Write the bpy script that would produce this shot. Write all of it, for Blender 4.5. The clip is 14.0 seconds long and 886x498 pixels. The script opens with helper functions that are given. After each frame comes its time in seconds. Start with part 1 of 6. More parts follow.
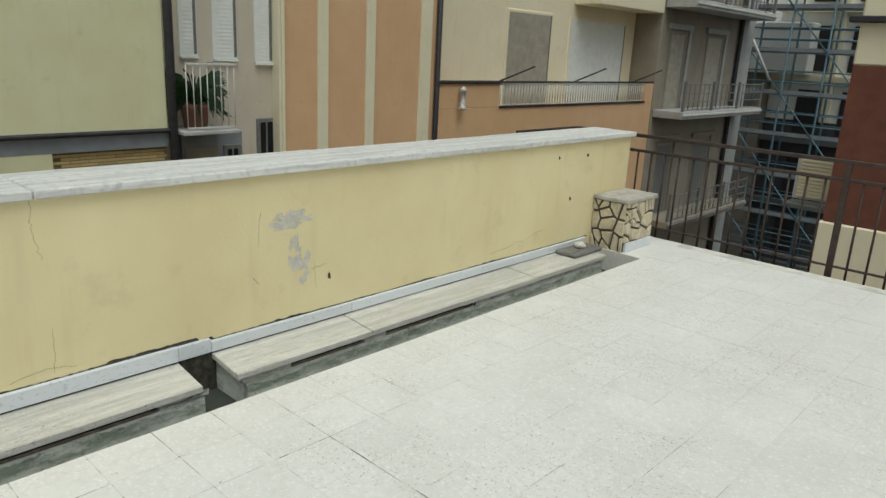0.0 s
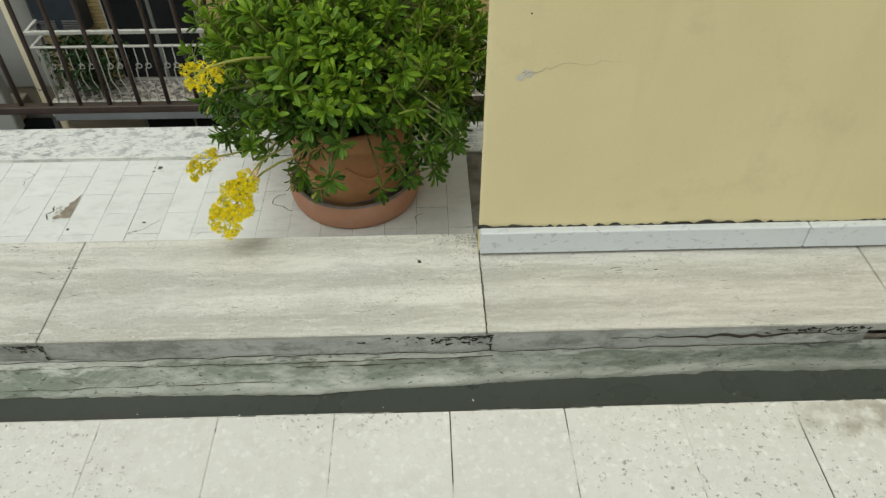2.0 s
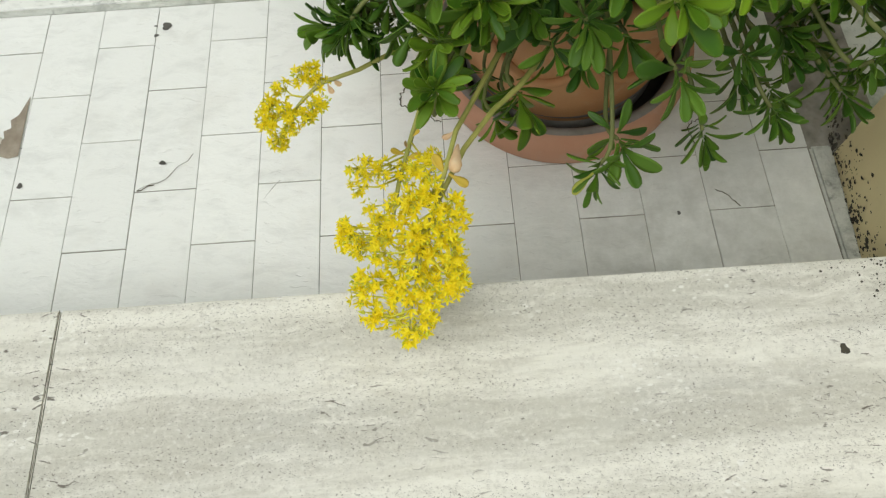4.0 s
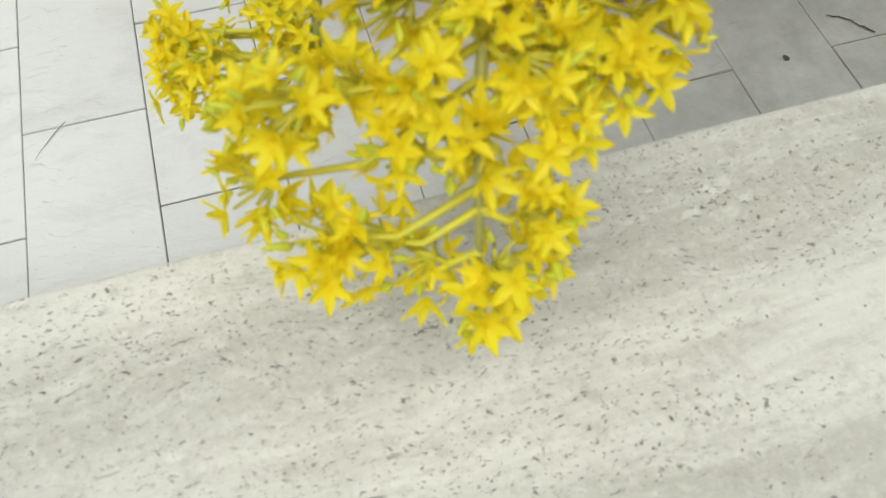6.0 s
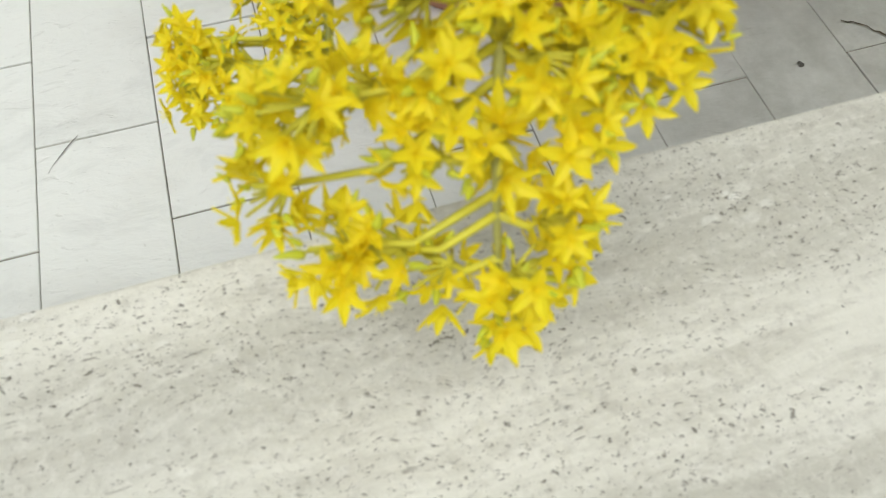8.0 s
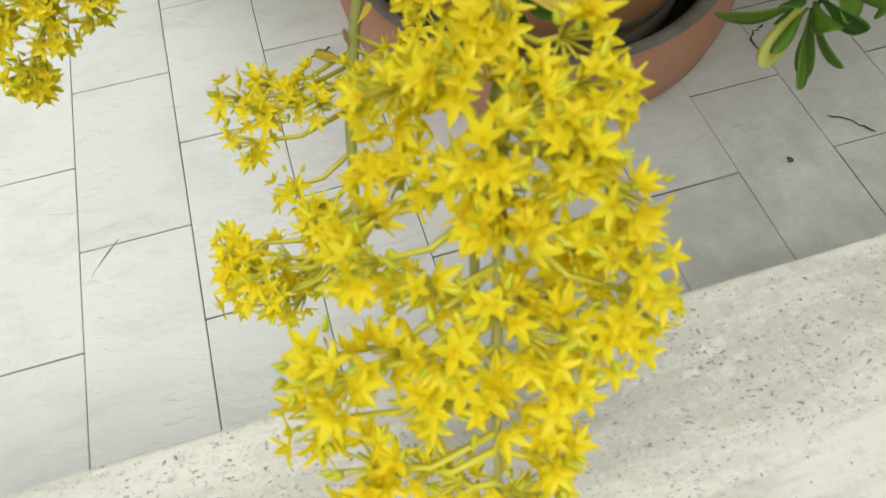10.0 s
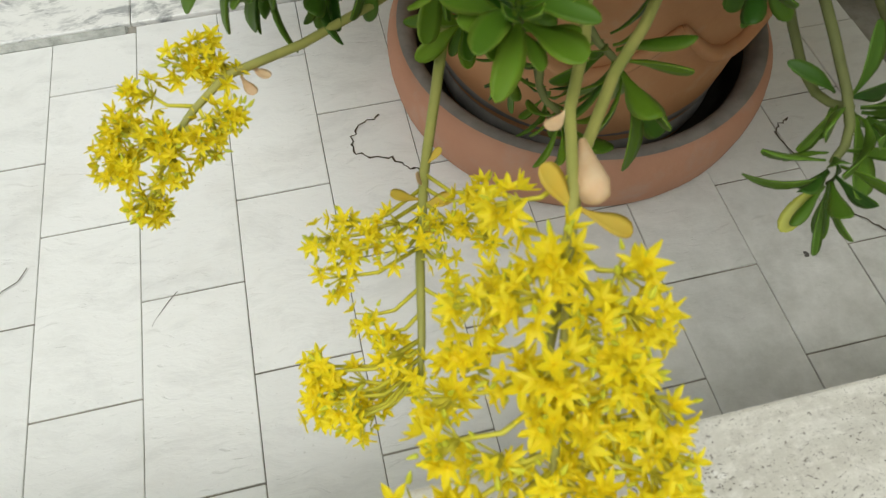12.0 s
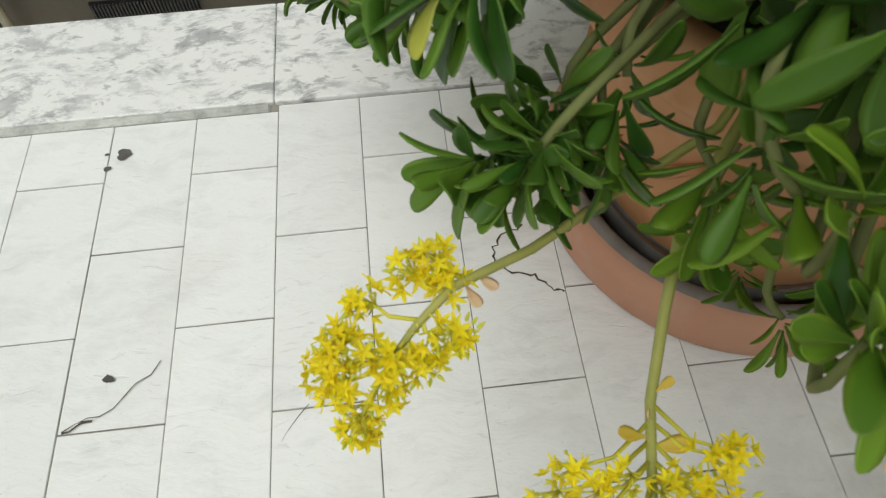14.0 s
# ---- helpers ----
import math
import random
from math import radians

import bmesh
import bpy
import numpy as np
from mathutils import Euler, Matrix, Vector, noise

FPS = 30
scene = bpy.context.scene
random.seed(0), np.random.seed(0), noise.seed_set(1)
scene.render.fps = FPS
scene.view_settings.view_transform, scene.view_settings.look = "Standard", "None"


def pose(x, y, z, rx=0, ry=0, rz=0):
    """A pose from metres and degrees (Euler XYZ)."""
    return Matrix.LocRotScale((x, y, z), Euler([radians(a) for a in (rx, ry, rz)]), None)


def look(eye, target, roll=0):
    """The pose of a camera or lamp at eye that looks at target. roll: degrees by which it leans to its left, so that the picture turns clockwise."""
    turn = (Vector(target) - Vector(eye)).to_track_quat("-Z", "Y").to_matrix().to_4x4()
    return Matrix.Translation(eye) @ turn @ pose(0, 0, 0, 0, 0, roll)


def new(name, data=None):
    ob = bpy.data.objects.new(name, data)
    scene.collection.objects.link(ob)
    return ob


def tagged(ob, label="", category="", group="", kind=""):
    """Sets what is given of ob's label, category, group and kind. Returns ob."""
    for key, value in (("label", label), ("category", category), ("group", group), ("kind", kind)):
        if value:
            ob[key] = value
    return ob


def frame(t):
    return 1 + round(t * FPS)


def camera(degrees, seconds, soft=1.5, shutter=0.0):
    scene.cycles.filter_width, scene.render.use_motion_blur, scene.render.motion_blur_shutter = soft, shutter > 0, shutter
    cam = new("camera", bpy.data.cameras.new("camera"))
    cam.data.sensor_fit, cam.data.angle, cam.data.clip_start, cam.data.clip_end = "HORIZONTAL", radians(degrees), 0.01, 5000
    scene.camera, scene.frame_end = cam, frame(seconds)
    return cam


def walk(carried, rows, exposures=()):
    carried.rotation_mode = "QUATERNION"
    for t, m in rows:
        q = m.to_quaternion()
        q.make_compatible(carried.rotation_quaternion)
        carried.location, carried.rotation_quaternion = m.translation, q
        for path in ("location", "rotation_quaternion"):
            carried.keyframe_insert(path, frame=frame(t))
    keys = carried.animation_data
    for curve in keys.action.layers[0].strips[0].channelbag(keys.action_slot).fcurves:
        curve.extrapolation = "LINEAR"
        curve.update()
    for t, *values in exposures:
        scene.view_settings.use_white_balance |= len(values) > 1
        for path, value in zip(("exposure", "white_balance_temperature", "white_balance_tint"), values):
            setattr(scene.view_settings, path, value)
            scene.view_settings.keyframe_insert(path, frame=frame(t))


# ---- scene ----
cam = camera(63.9, 14.0, soft=1.25)
# a phone lens about a millimetre wide, focused on the tiles
cam.data.dof.use_dof, cam.data.dof.focus_distance, cam.data.dof.aperture_fstop = True, 0.95, 22.0
PATH = [
    (0, (1.732, -3.412, 1.648), (3.147, -2.107, 1.107), 2.9),
    (0.5, (1.59, -3.019, 1.557), (2.434, -1.458, 0.634), 4.1),
    (0.8, (1.548, -2.759, 1.499), (2.046, -1.185, 0.371), 1.4),
    (1, (1.429, -2.593, 1.526), (1.695, -1.042, 0.291), -0.3),
    (1.5, (1.196, -2.239, 1.48), (1.364, -0.756, 0.148), 0.8),
    (2, (1.030, -1.872, 1.469), (1.076, -0.411, 0.104), 0.0),
    (2.5, (0.868, -1.489, 1.422), (0.665, -0.195, -0.089), -3.9),
    (3, (0.699, -1.194, 1.301), (0.557, -0.114, -0.377), -6.9),
    (3.2, (0.675, -1.088, 1.253), (0.536, -0.140, -0.504), -8.2),
    (5.3, (0.509, -0.633, 0.561), (0.775, 0.129, -1.268), 4.9),
    (5.5, (0.511, -0.633, 0.535), (0.746, 0.198, -1.269), 0.3),
    (6, (0.519, -0.636, 0.48), (0.821, 0.24, -1.293), 2.3),
    (6.5, (0.519, -0.63, 0.476), (0.827, 0.229, -1.304), 3.2),
    (7, (0.52, -0.635, 0.475), (0.812, 0.243, -1.299), 1.1),
    (9.5, (0.514, -0.628, 0.477), (0.784, 0.33, -1.258), -0.5),
    (10, (0.528, -0.606, 0.541), (0.792, 0.382, -1.178), -2.4),
    (10.5, (0.536, -0.593, 0.593), (0.798, 0.435, -1.102), -1.1),
    (11, (0.534, -0.593, 0.593), (0.782, 0.42, -1.113), -1.5),
    (11.5, (0.531, -0.595, 0.596), (0.77, 0.42, -1.11), -1.5),
    (12, (0.515, -0.574, 0.615), (0.748, 0.438, -1.094), -0.5),
    (12.5, (0.462, -0.519, 0.667), (0.609, 0.604, -0.982), -0.5),
    (13, (0.448, -0.495, 0.663), (0.548, 0.606, -1.004), -2.0),
    (13.5, (0.449, -0.473, 0.664), (0.567, 0.631, -0.999), -1.8),
    (14, (0.448, -0.451, 0.642), (0.531, 0.629, -1.039), -2.2),
]
EXPOSURES = [(0, -0.14, 6300, 2.0), (0.5, -0.2, 6400, 2.0), (1, -0.22, 6500, 2.0), (2, -0.22, 6600, 1.0), (2.5, -0.15, 6650, 1.0), (3, -0.03, 6650, 1.0), (5.3, 0.0, 6400, 4.0), (7, 0.0, 6400, 4.0), (10, 0.03, 6500, 4.0), (12, 0.0, 6550, 4.0), (14, -0.06, 6450, 4.0)]
walk(cam, [(t, look(eye, target, roll)) for t, eye, target, roll in PATH], EXPOSURES)

# ---- light ----
world = bpy.data.worlds.new("overcast_sky")
scene.world = world
world.use_nodes = True
wn, wl = world.node_tree.nodes, world.node_tree.links
sky = wn.new("ShaderNodeTexSky")
sky.sky_type, sky.sun_disc = "NISHITA", False
sky.sun_elevation, sky.sun_rotation = radians(66), radians(214)
sky.dust_density, sky.ozone_density = 4.0, 1.0
veil = wn.new("ShaderNodeHueSaturation")
veil.inputs["Saturation"].default_value = 0.25
wl.new(sky.outputs[0], veil.inputs["Color"])
wl.new(veil.outputs[0], wn["Background"].inputs["Color"])
wn["Background"].inputs["Strength"].default_value = 0.108
sun = new("sun", bpy.data.lights.new("sun", "SUN"))
sun.data.energy, sun.data.angle, sun.data.color = 1.31, radians(48), (1.0, 0.99, 0.965)
sun.matrix_world = look((-2.8, -4.1, 12), (0, 0, 0))


# ---- materials ----
class Nodes:
    """A node material with one Principled surface, built from world positions."""

    def __init__(self, name, rough=0.7, metal=0.0, spec=0.4):
        self.m = bpy.data.materials.new(name)
        self.m.use_nodes = True
        self.t = self.m.node_tree
        self.b = self.t.nodes["Principled BSDF"]
        self.set("Roughness", rough), self.set("Metallic", metal), self.set("Specular IOR Level", spec)
        self.p = self.t.nodes.new("ShaderNodeNewGeometry").outputs["Position"]

    def set(self, key, v):
        if isinstance(v, bpy.types.NodeSocket):
            self.t.links.new(v, self.b.inputs[key])
        else:
            self.put(self.b.inputs[key], v)

    def put(self, socket, v):
        if isinstance(v, bpy.types.NodeSocket):
            self.t.links.new(v, socket)
        else:
            socket.default_value = (*v, 1) if isinstance(v, tuple) and len(v) == 3 and socket.type == "RGBA" else v

    def vec(self, scale=(1, 1, 1), turn=(0, 0, 0), warp=0.0, warp_scale=3.0):
        p = self.p
        if warp:
            n = self.t.nodes.new("ShaderNodeTexNoise")
            n.inputs["Scale"].default_value = warp_scale
            self.t.links.new(p, n.inputs["Vector"])
            a = self.t.nodes.new("ShaderNodeVectorMath")
            a.operation = "MULTIPLY_ADD"
            self.t.links.new(n.outputs["Color"], a.inputs[0])
            a.inputs[1].default_value = (warp,) * 3
            self.t.links.new(p, a.inputs[2])
            p = a.outputs[0]
        m = self.t.nodes.new("ShaderNodeMapping")
        m.inputs["Scale"].default_value = scale
        m.inputs["Rotation"].default_value = [radians(a) for a in turn]
        self.t.links.new(p, m.inputs["Vector"])
        return m.outputs[0]

    def noise(self, scale, v=None, detail=4, rough=0.55):
        n = self.t.nodes.new("ShaderNodeTexNoise")
        n.inputs["Scale"].default_value, n.inputs["Detail"].default_value, n.inputs["Roughness"].default_value = scale, detail, rough
        self.t.links.new(v or self.p, n.inputs["Vector"])
        return n.outputs["Fac"]

    def cells(self, scale, v=None, out="Distance"):
        n = self.t.nodes.new("ShaderNodeTexVoronoi")
        n.inputs["Scale"].default_value = scale
        self.t.links.new(v or self.p, n.inputs["Vector"])
        return n.outputs[out]

    def ramp(self, fac, lo, hi, a=0.0, b=1.0):
        n = self.t.nodes.new("ShaderNodeMapRange")
        self.t.links.new(fac, n.inputs["Value"])
        for k, x in zip(("From Min", "From Max", "To Min", "To Max"), (lo, hi, a, b)):
            n.inputs[k].default_value = x
        return n.outputs[0]

    def math(self, op, a, b):
        n = self.t.nodes.new("ShaderNodeMath")
        n.operation = op
        self.put(n.inputs[0], a), self.put(n.inputs[1], b)
        return n.outputs[0]

    def mix(self, fac, a, b):
        n = self.t.nodes.new("ShaderNodeMix")
        n.data_type = "RGBA"
        self.put(n.inputs[0], fac), self.put(n.inputs[6], a), self.put(n.inputs[7], b)
        return n.outputs[2]

    def tone(self, col, lo=0.9, hi=1.08, island=False):
        """Lightens or darkens piece by piece."""
        if island:
            r = self.t.nodes.new("ShaderNodeNewGeometry").outputs["Random Per Island"]
        else:
            r = self.t.nodes.new("ShaderNodeObjectInfo").outputs["Random"]
        n = self.t.nodes.new("ShaderNodeHueSaturation")
        self.t.links.new(self.ramp(r, 0, 1, lo, hi), n.inputs["Value"])
        self.put(n.inputs["Color"], col)
        return n.outputs[0]

    def rand(self, island=False):
        if island:
            return self.t.nodes.new("ShaderNodeNewGeometry").outputs["Random Per Island"]
        return self.t.nodes.new("ShaderNodeObjectInfo").outputs["Random"]

    def bump(self, height, strength=0.3, dist=0.002):
        n = self.t.nodes.new("ShaderNodeBump")
        n.inputs["Strength"].default_value, n.inputs["Distance"].default_value = strength, dist
        self.t.links.new(height, n.inputs["Height"])
        self.t.links.new(n.outputs[0], self.b.inputs["Normal"])


def plain(name, col, dark, scale=8.0, rough=0.7, metal=0.0, bump=0.2, fine=90.0, spec=0.4, amount=1.0):
    """Two tones mixed by a broad and a fine noise, with a fine relief."""
    n = Nodes(name, rough, metal, spec)
    f = n.math("MULTIPLY", n.ramp(n.noise(scale), 0.35, 0.7), amount)
    c = n.mix(f, col, dark)
    g = n.noise(fine, detail=3)
    c = n.mix(n.ramp(g, 0.55, 0.8, 0, 0.35), c, tuple(x * 0.8 for x in dark))
    n.set("Base Color", c)
    n.bump(g, bump, 0.002)
    return n.m


def make_travertine(name, shade):
    n = Nodes(name, 0.62)
    band = n.noise(1.0, n.vec((0.8, 15, 15), (0, 0, 1.5), 0.03, 4.0), 5, 0.6)
    c = n.mix(n.ramp(band, 0.40, 0.60), (0.785, 0.764, 0.692), (0.57, 0.552, 0.488))
    c = n.mix(n.ramp(n.noise(1.0, n.vec((3, 8, 8), (0, 0, 3), 0.05, 7.0), 5, 0.6), 0.48, 0.68, 0, 0.5), c, (0.56, 0.55, 0.515))
    c = n.mix(n.ramp(n.noise(1.0, n.vec((4, 50, 50), (0, 0, 1), 0.03, 9.0), 6, 0.7), 0.48, 0.64, 0, 0.55), c, (0.495, 0.47, 0.405))
    c = n.mix(n.ramp(n.noise(1.0, n.vec((9, 60, 60), (0, 0, 2), 0.04, 12.0), 6, 0.7), 0.50, 0.66, 0, 0.55), c, (0.845, 0.826, 0.76))
    grain = n.noise(170, detail=5, rough=0.75)
    c = n.mix(n.ramp(grain, 0.50, 0.68, 0, 0.4), c, (0.84, 0.815, 0.76))
    c = n.mix(n.ramp(n.noise(110, detail=5, rough=0.75), 0.52, 0.66, 0, 0.4), c, (0.46, 0.435, 0.385))
    crystals = n.math("MULTIPLY", n.ramp(n.cells(95, n.vec((0.7, 1.3, 1.3), (0, 0, 8), 0.02, 30)), 0.16, 0.26, 1, 0), n.ramp(n.noise(9, detail=4), 0.50, 0.62))
    c = n.mix(n.math("MULTIPLY", crystals, 0.6), c, (0.87, 0.86, 0.82))
    lens = n.t.nodes.new("ShaderNodeMapping")
    lens.inputs["Scale"].default_value = (300, 620, 620)
    n.t.links.new(n.vec((1, 1, 1), (0, 0, 5), 0.02, 30.0), lens.inputs["Vector"])
    pitn = n.noise(1.0, lens.outputs[0], 5, 0.72)
    where = n.ramp(n.noise(1.0, n.vec((6, 22, 22), (0, 0, 3), 0.03, 8.0), 5, 0.6), 0.40, 0.56)
    pits = n.math("MULTIPLY", n.ramp(pitn, 0.595, 0.622), where)
    vein = n.math("MULTIPLY", n.ramp(n.noise(1.0, n.vec((30, 210, 210), (0, 0, 6), 0.045, 16.0), 5), 0.635, 0.66), n.ramp(n.noise(4.5, detail=3), 0.50, 0.58))
    specks = n.math("MULTIPLY", n.ramp(n.noise(260, detail=3), 0.675, 0.71), 0.8)
    holes = n.math("MAXIMUM", n.math("MAXIMUM", pits, vein), specks)
    c = n.mix(n.math("MULTIPLY", holes, 0.85), c, (0.11, 0.09, 0.072))
    n.set("Base Color", n.tone(c, 0.97 * shade, 1.04 * shade))
    n.bump(n.math("SUBTRACT", n.math("MULTIPLY", grain, 0.5), holes), 0.45, 0.002)
    return n.m


def make_white_tile():
    n = Nodes("white_tile_glaze", 0.38)
    slate = n.noise(1.0, n.vec((13, 30, 24), (0, 0, 24), 0.05, 12), 6, 0.66)
    c = n.mix(n.ramp(slate, 0.50, 0.68, 0, 0.5), (0.85, 0.855, 0.838), (0.68, 0.685, 0.67))
    c = n.mix(n.ramp(n.noise(7.0), 0.55, 0.75, 0, 0.4), c, (0.70, 0.685, 0.65))
    lines = n.math("MULTIPLY", n.ramp(n.noise(1.0, n.vec((30, 170, 80), (0, 0, 14), 0.06, 13), 4), 0.60, 0.69), n.ramp(n.noise(17, detail=3), 0.46, 0.60))
    c = n.mix(n.math("MULTIPLY", lines, 0.12), c, (0.40, 0.385, 0.36))
    c = n.mix(n.ramp(n.noise(240, detail=3), 0.66, 0.74, 0, 0.3), c, (0.45, 0.43, 0.40))
    # a mottled, soft-edged grey patch on the tiles between pot and wall
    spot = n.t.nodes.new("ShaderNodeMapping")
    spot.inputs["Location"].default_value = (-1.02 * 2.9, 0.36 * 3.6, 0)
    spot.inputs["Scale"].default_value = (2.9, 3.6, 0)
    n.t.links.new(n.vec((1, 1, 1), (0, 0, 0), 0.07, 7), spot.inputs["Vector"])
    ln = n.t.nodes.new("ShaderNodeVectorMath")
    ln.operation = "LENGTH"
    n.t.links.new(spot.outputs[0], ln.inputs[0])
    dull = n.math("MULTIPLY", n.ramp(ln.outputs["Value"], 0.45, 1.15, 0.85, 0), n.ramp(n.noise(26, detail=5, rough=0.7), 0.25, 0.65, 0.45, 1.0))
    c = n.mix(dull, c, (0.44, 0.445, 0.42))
    n.set("Base Color", n.tone(c, 0.96, 1.03))
    n.set("Roughness", n.ramp(slate, 0.3, 0.7, 0.3, 0.5))
    n.bump(n.math("SUBTRACT", slate, n.math("MULTIPLY", lines, 0.3)), 0.45, 0.004)
    return n.m


def make_marble(name, base, vein, amount=0.9):
    n = Nodes(name, 0.42)
    v = n.noise(1.0, n.vec((19, 36, 34), (0, 0, -38), 0.055, 9), 7, 0.70)
    broad = n.noise(7.0, detail=4)
    c = n.mix(n.math("MULTIPLY", n.ramp(v, 0.49, 0.60), n.ramp(broad, 0.35, 0.6, 0.25, amount)), base, vein)
    d = n.ramp(n.noise(1.0, n.vec((40, 85, 70), (0, 0, -38), 0.06, 14), 5), 0.58, 0.66)
    c = n.mix(n.math("MULTIPLY", d, 0.5), c, tuple(x * 0.6 for x in vein))
    n.set("Base Color", n.tone(c, 0.96, 1.04))
    n.bump(n.noise(130, detail=3), 0.25, 0.002)
    return n.m


def make_streaked(name, base, dark):
    n = Nodes(name, 0.6)
    v = n.noise(1.0, n.vec((1.2, 30, 30), (0, 0, 1), 0.03, 5), 5, 0.6)
    c = n.mix(n.ramp(v, 0.42, 0.66), base, dark)
    c = n.mix(n.ramp(n.noise(25, detail=5), 0.52, 0.75, 0, 0.6), c, tuple(x * 0.6 for x in dark))
    n.set("Base Color", n.tone(c, 0.94, 1.05))
    n.bump(n.noise(140, detail=3), 0.3, 0.002)
    return n.m


def make_terrazzo():
    n = Nodes("terrazzo_tile", 0.5)
    c = n.mix(n.ramp(n.noise(2.2), 0.35, 0.7), (0.69, 0.676, 0.628), (0.765, 0.755, 0.71))
    chip = n.ramp(n.cells(60, n.vec((1, 1, 1), (0, 0, 0), 0.035, 45)), 0.2, 0.55, 1, 0)
    pick = n.ramp(n.cells(60, n.vec((1, 1, 1), (0, 0, 0), 0.035, 45), "Color"), 0.3, 0.8)
    c = n.mix(n.math("MULTIPLY", n.math("MULTIPLY", chip, pick), 0.7), c, (0.87, 0.865, 0.82))
    c = n.mix(n.ramp(n.noise(28, detail=4, rough=0.7), 0.50, 0.66, 0, 0.32), c, (0.60, 0.57, 0.50))
    c = n.mix(n.ramp(n.noise(160, detail=2), 0.58, 0.72, 0, 0.2), c, (0.52, 0.48, 0.40))
    dirt = n.math("MULTIPLY", n.ramp(n.noise(85, detail=4, rough=0.75), 0.60, 0.635), n.ramp(n.noise(1.6, detail=5), 0.48, 0.59))
    c = n.mix(n.math("MULTIPLY", dirt, 0.8), c, (0.24, 0.21, 0.165))
    spot = n.t.nodes.new("ShaderNodeMapping")
    spot.inputs["Location"].default_value = (-1.98 * 4.2, 1.035 * 16, 0)
    spot.inputs["Scale"].default_value = (4.2, 16, 0)
    n.t.links.new(n.vec((1, 1, 1), (0, 0, 0), 0.05, 12), spot.inputs["Vector"])
    ln = n.t.nodes.new("ShaderNodeVectorMath")
    ln.operation = "LENGTH"
    n.t.links.new(spot.outputs[0], ln.inputs[0])
    stain = n.math("MULTIPLY", n.ramp(ln.outputs["Value"], 0.35, 1.0, 0.75, 0), n.ramp(n.noise(24, detail=4), 0.36, 0.6))
    c = n.mix(stain, c, (0.30, 0.27, 0.20))
    n.set("Base Color", n.tone(c, 0.98, 1.02))
    n.bump(n.math("SUBTRACT", n.noise(70, detail=3), dirt), 0.15, 0.002)
    return n.m


def make_stucco(name, base, light, stain, fine=60):
    n = Nodes(name, 0.85, spec=0.2)
    c = n.mix(n.ramp(n.noise(1.7, detail=3), 0.35, 0.7), base, light)
    c = n.mix(n.ramp(n.noise(4.2, detail=6, rough=0.65), 0.58, 0.78, 0, 0.5), c, stain)
    drip = n.noise(1.0, n.vec((9, 9, 1.2)), 4)
    c = n.mix(n.ramp(drip, 0.56, 0.8, 0, 0.3), c, stain)
    c = n.mix(n.ramp(n.noise(fine * 3, detail=2), 0.62, 0.75, 0, 0.2), c, stain)
    n.set("Base Color", c)
    n.bump(n.noise(fine, detail=5), 0.25, 0.004)
    return n.m


def make_concrete(name, a, b, moss, rough=0.85):
    n = Nodes(name, rough)
    c = n.mix(n.ramp(n.noise(1.0, n.vec((5, 5, 12), (0, 0, 0), 0.03, 6), 8, 0.7), 0.40, 0.62), a, b)
    c = n.mix(n.ramp(n.noise(1.0, n.vec((8, 8, 15), (0, 0, 0), 0.03, 8), 8, 0.75), 0.48, 0.62, 0, 0.75), c, moss)
    c = n.mix(n.ramp(n.noise(1.0, n.vec((26, 26, 40), (0, 0, 0), 0.03, 16), 6, 0.75), 0.56, 0.68, 0, 0.5), c, tuple(x * 0.5 for x in a))
    c = n.mix(n.ramp(n.noise(45, detail=5, rough=0.7), 0.6, 0.72, 0, 0.7), c, tuple(x * 0.3 for x in a))
    n.set("Base Color", c)
    n.bump(n.noise(55, detail=6, rough=0.7), 0.6, 0.006)
    return n.m


def make_leaf(name, deep, fresh, edge):
    n = Nodes(name, 0.44, spec=0.2)
    pick = n.math("FRACT", n.math("ADD", n.rand(True), n.rand()), 0.0)
    c = n.mix(pick, deep, fresh)
    c = n.mix(n.ramp(n.noise(38, detail=3), 0.5, 0.75, 0, 0.3), c, tuple(0.5 * (a + b) for a, b in zip(deep, fresh)))
    rim = n.t.nodes.new("ShaderNodeAttribute")
    rim.attribute_name = "rim"
    c = n.mix(n.math("MULTIPLY", n.math("POWER", rim.outputs["Fac"], 3.0), 0.4), c, edge)
    n.set("Base Color", c)
    n.set("Subsurface Weight", 0.25)
    n.set("Subsurface Radius", (0.004, 0.007, 0.002))
    n.bump(n.noise(160, detail=2), 0.08, 0.001)
    return n.m


def make_petal(name, a, b, thin=0.0):
    """A thin soft surface; thin is the share of light that passes through it."""
    n = Nodes(name, 0.5)
    c = n.mix(n.noise(140, detail=2), n.tone(a, 0.9, 1.08), b)
    n.set("Base Color", c)
    n.set("Subsurface Weight", 0.15)
    n.set("Subsurface Radius", (0.003, 0.002, 0.001))
    if thin:
        glow = n.t.nodes.new("ShaderNodeBsdfTranslucent")
        both = n.t.nodes.new("ShaderNodeMixShader")
        both.inputs[0].default_value = thin
        n.t.links.new(c, glow.inputs["Color"])
        n.t.links.new(n.b.outputs[0], both.inputs[1])
        n.t.links.new(glow.outputs[0], both.inputs[2])
        n.t.links.new(both.outputs[0], n.t.nodes["Material Output"].inputs["Surface"])
    return n.m


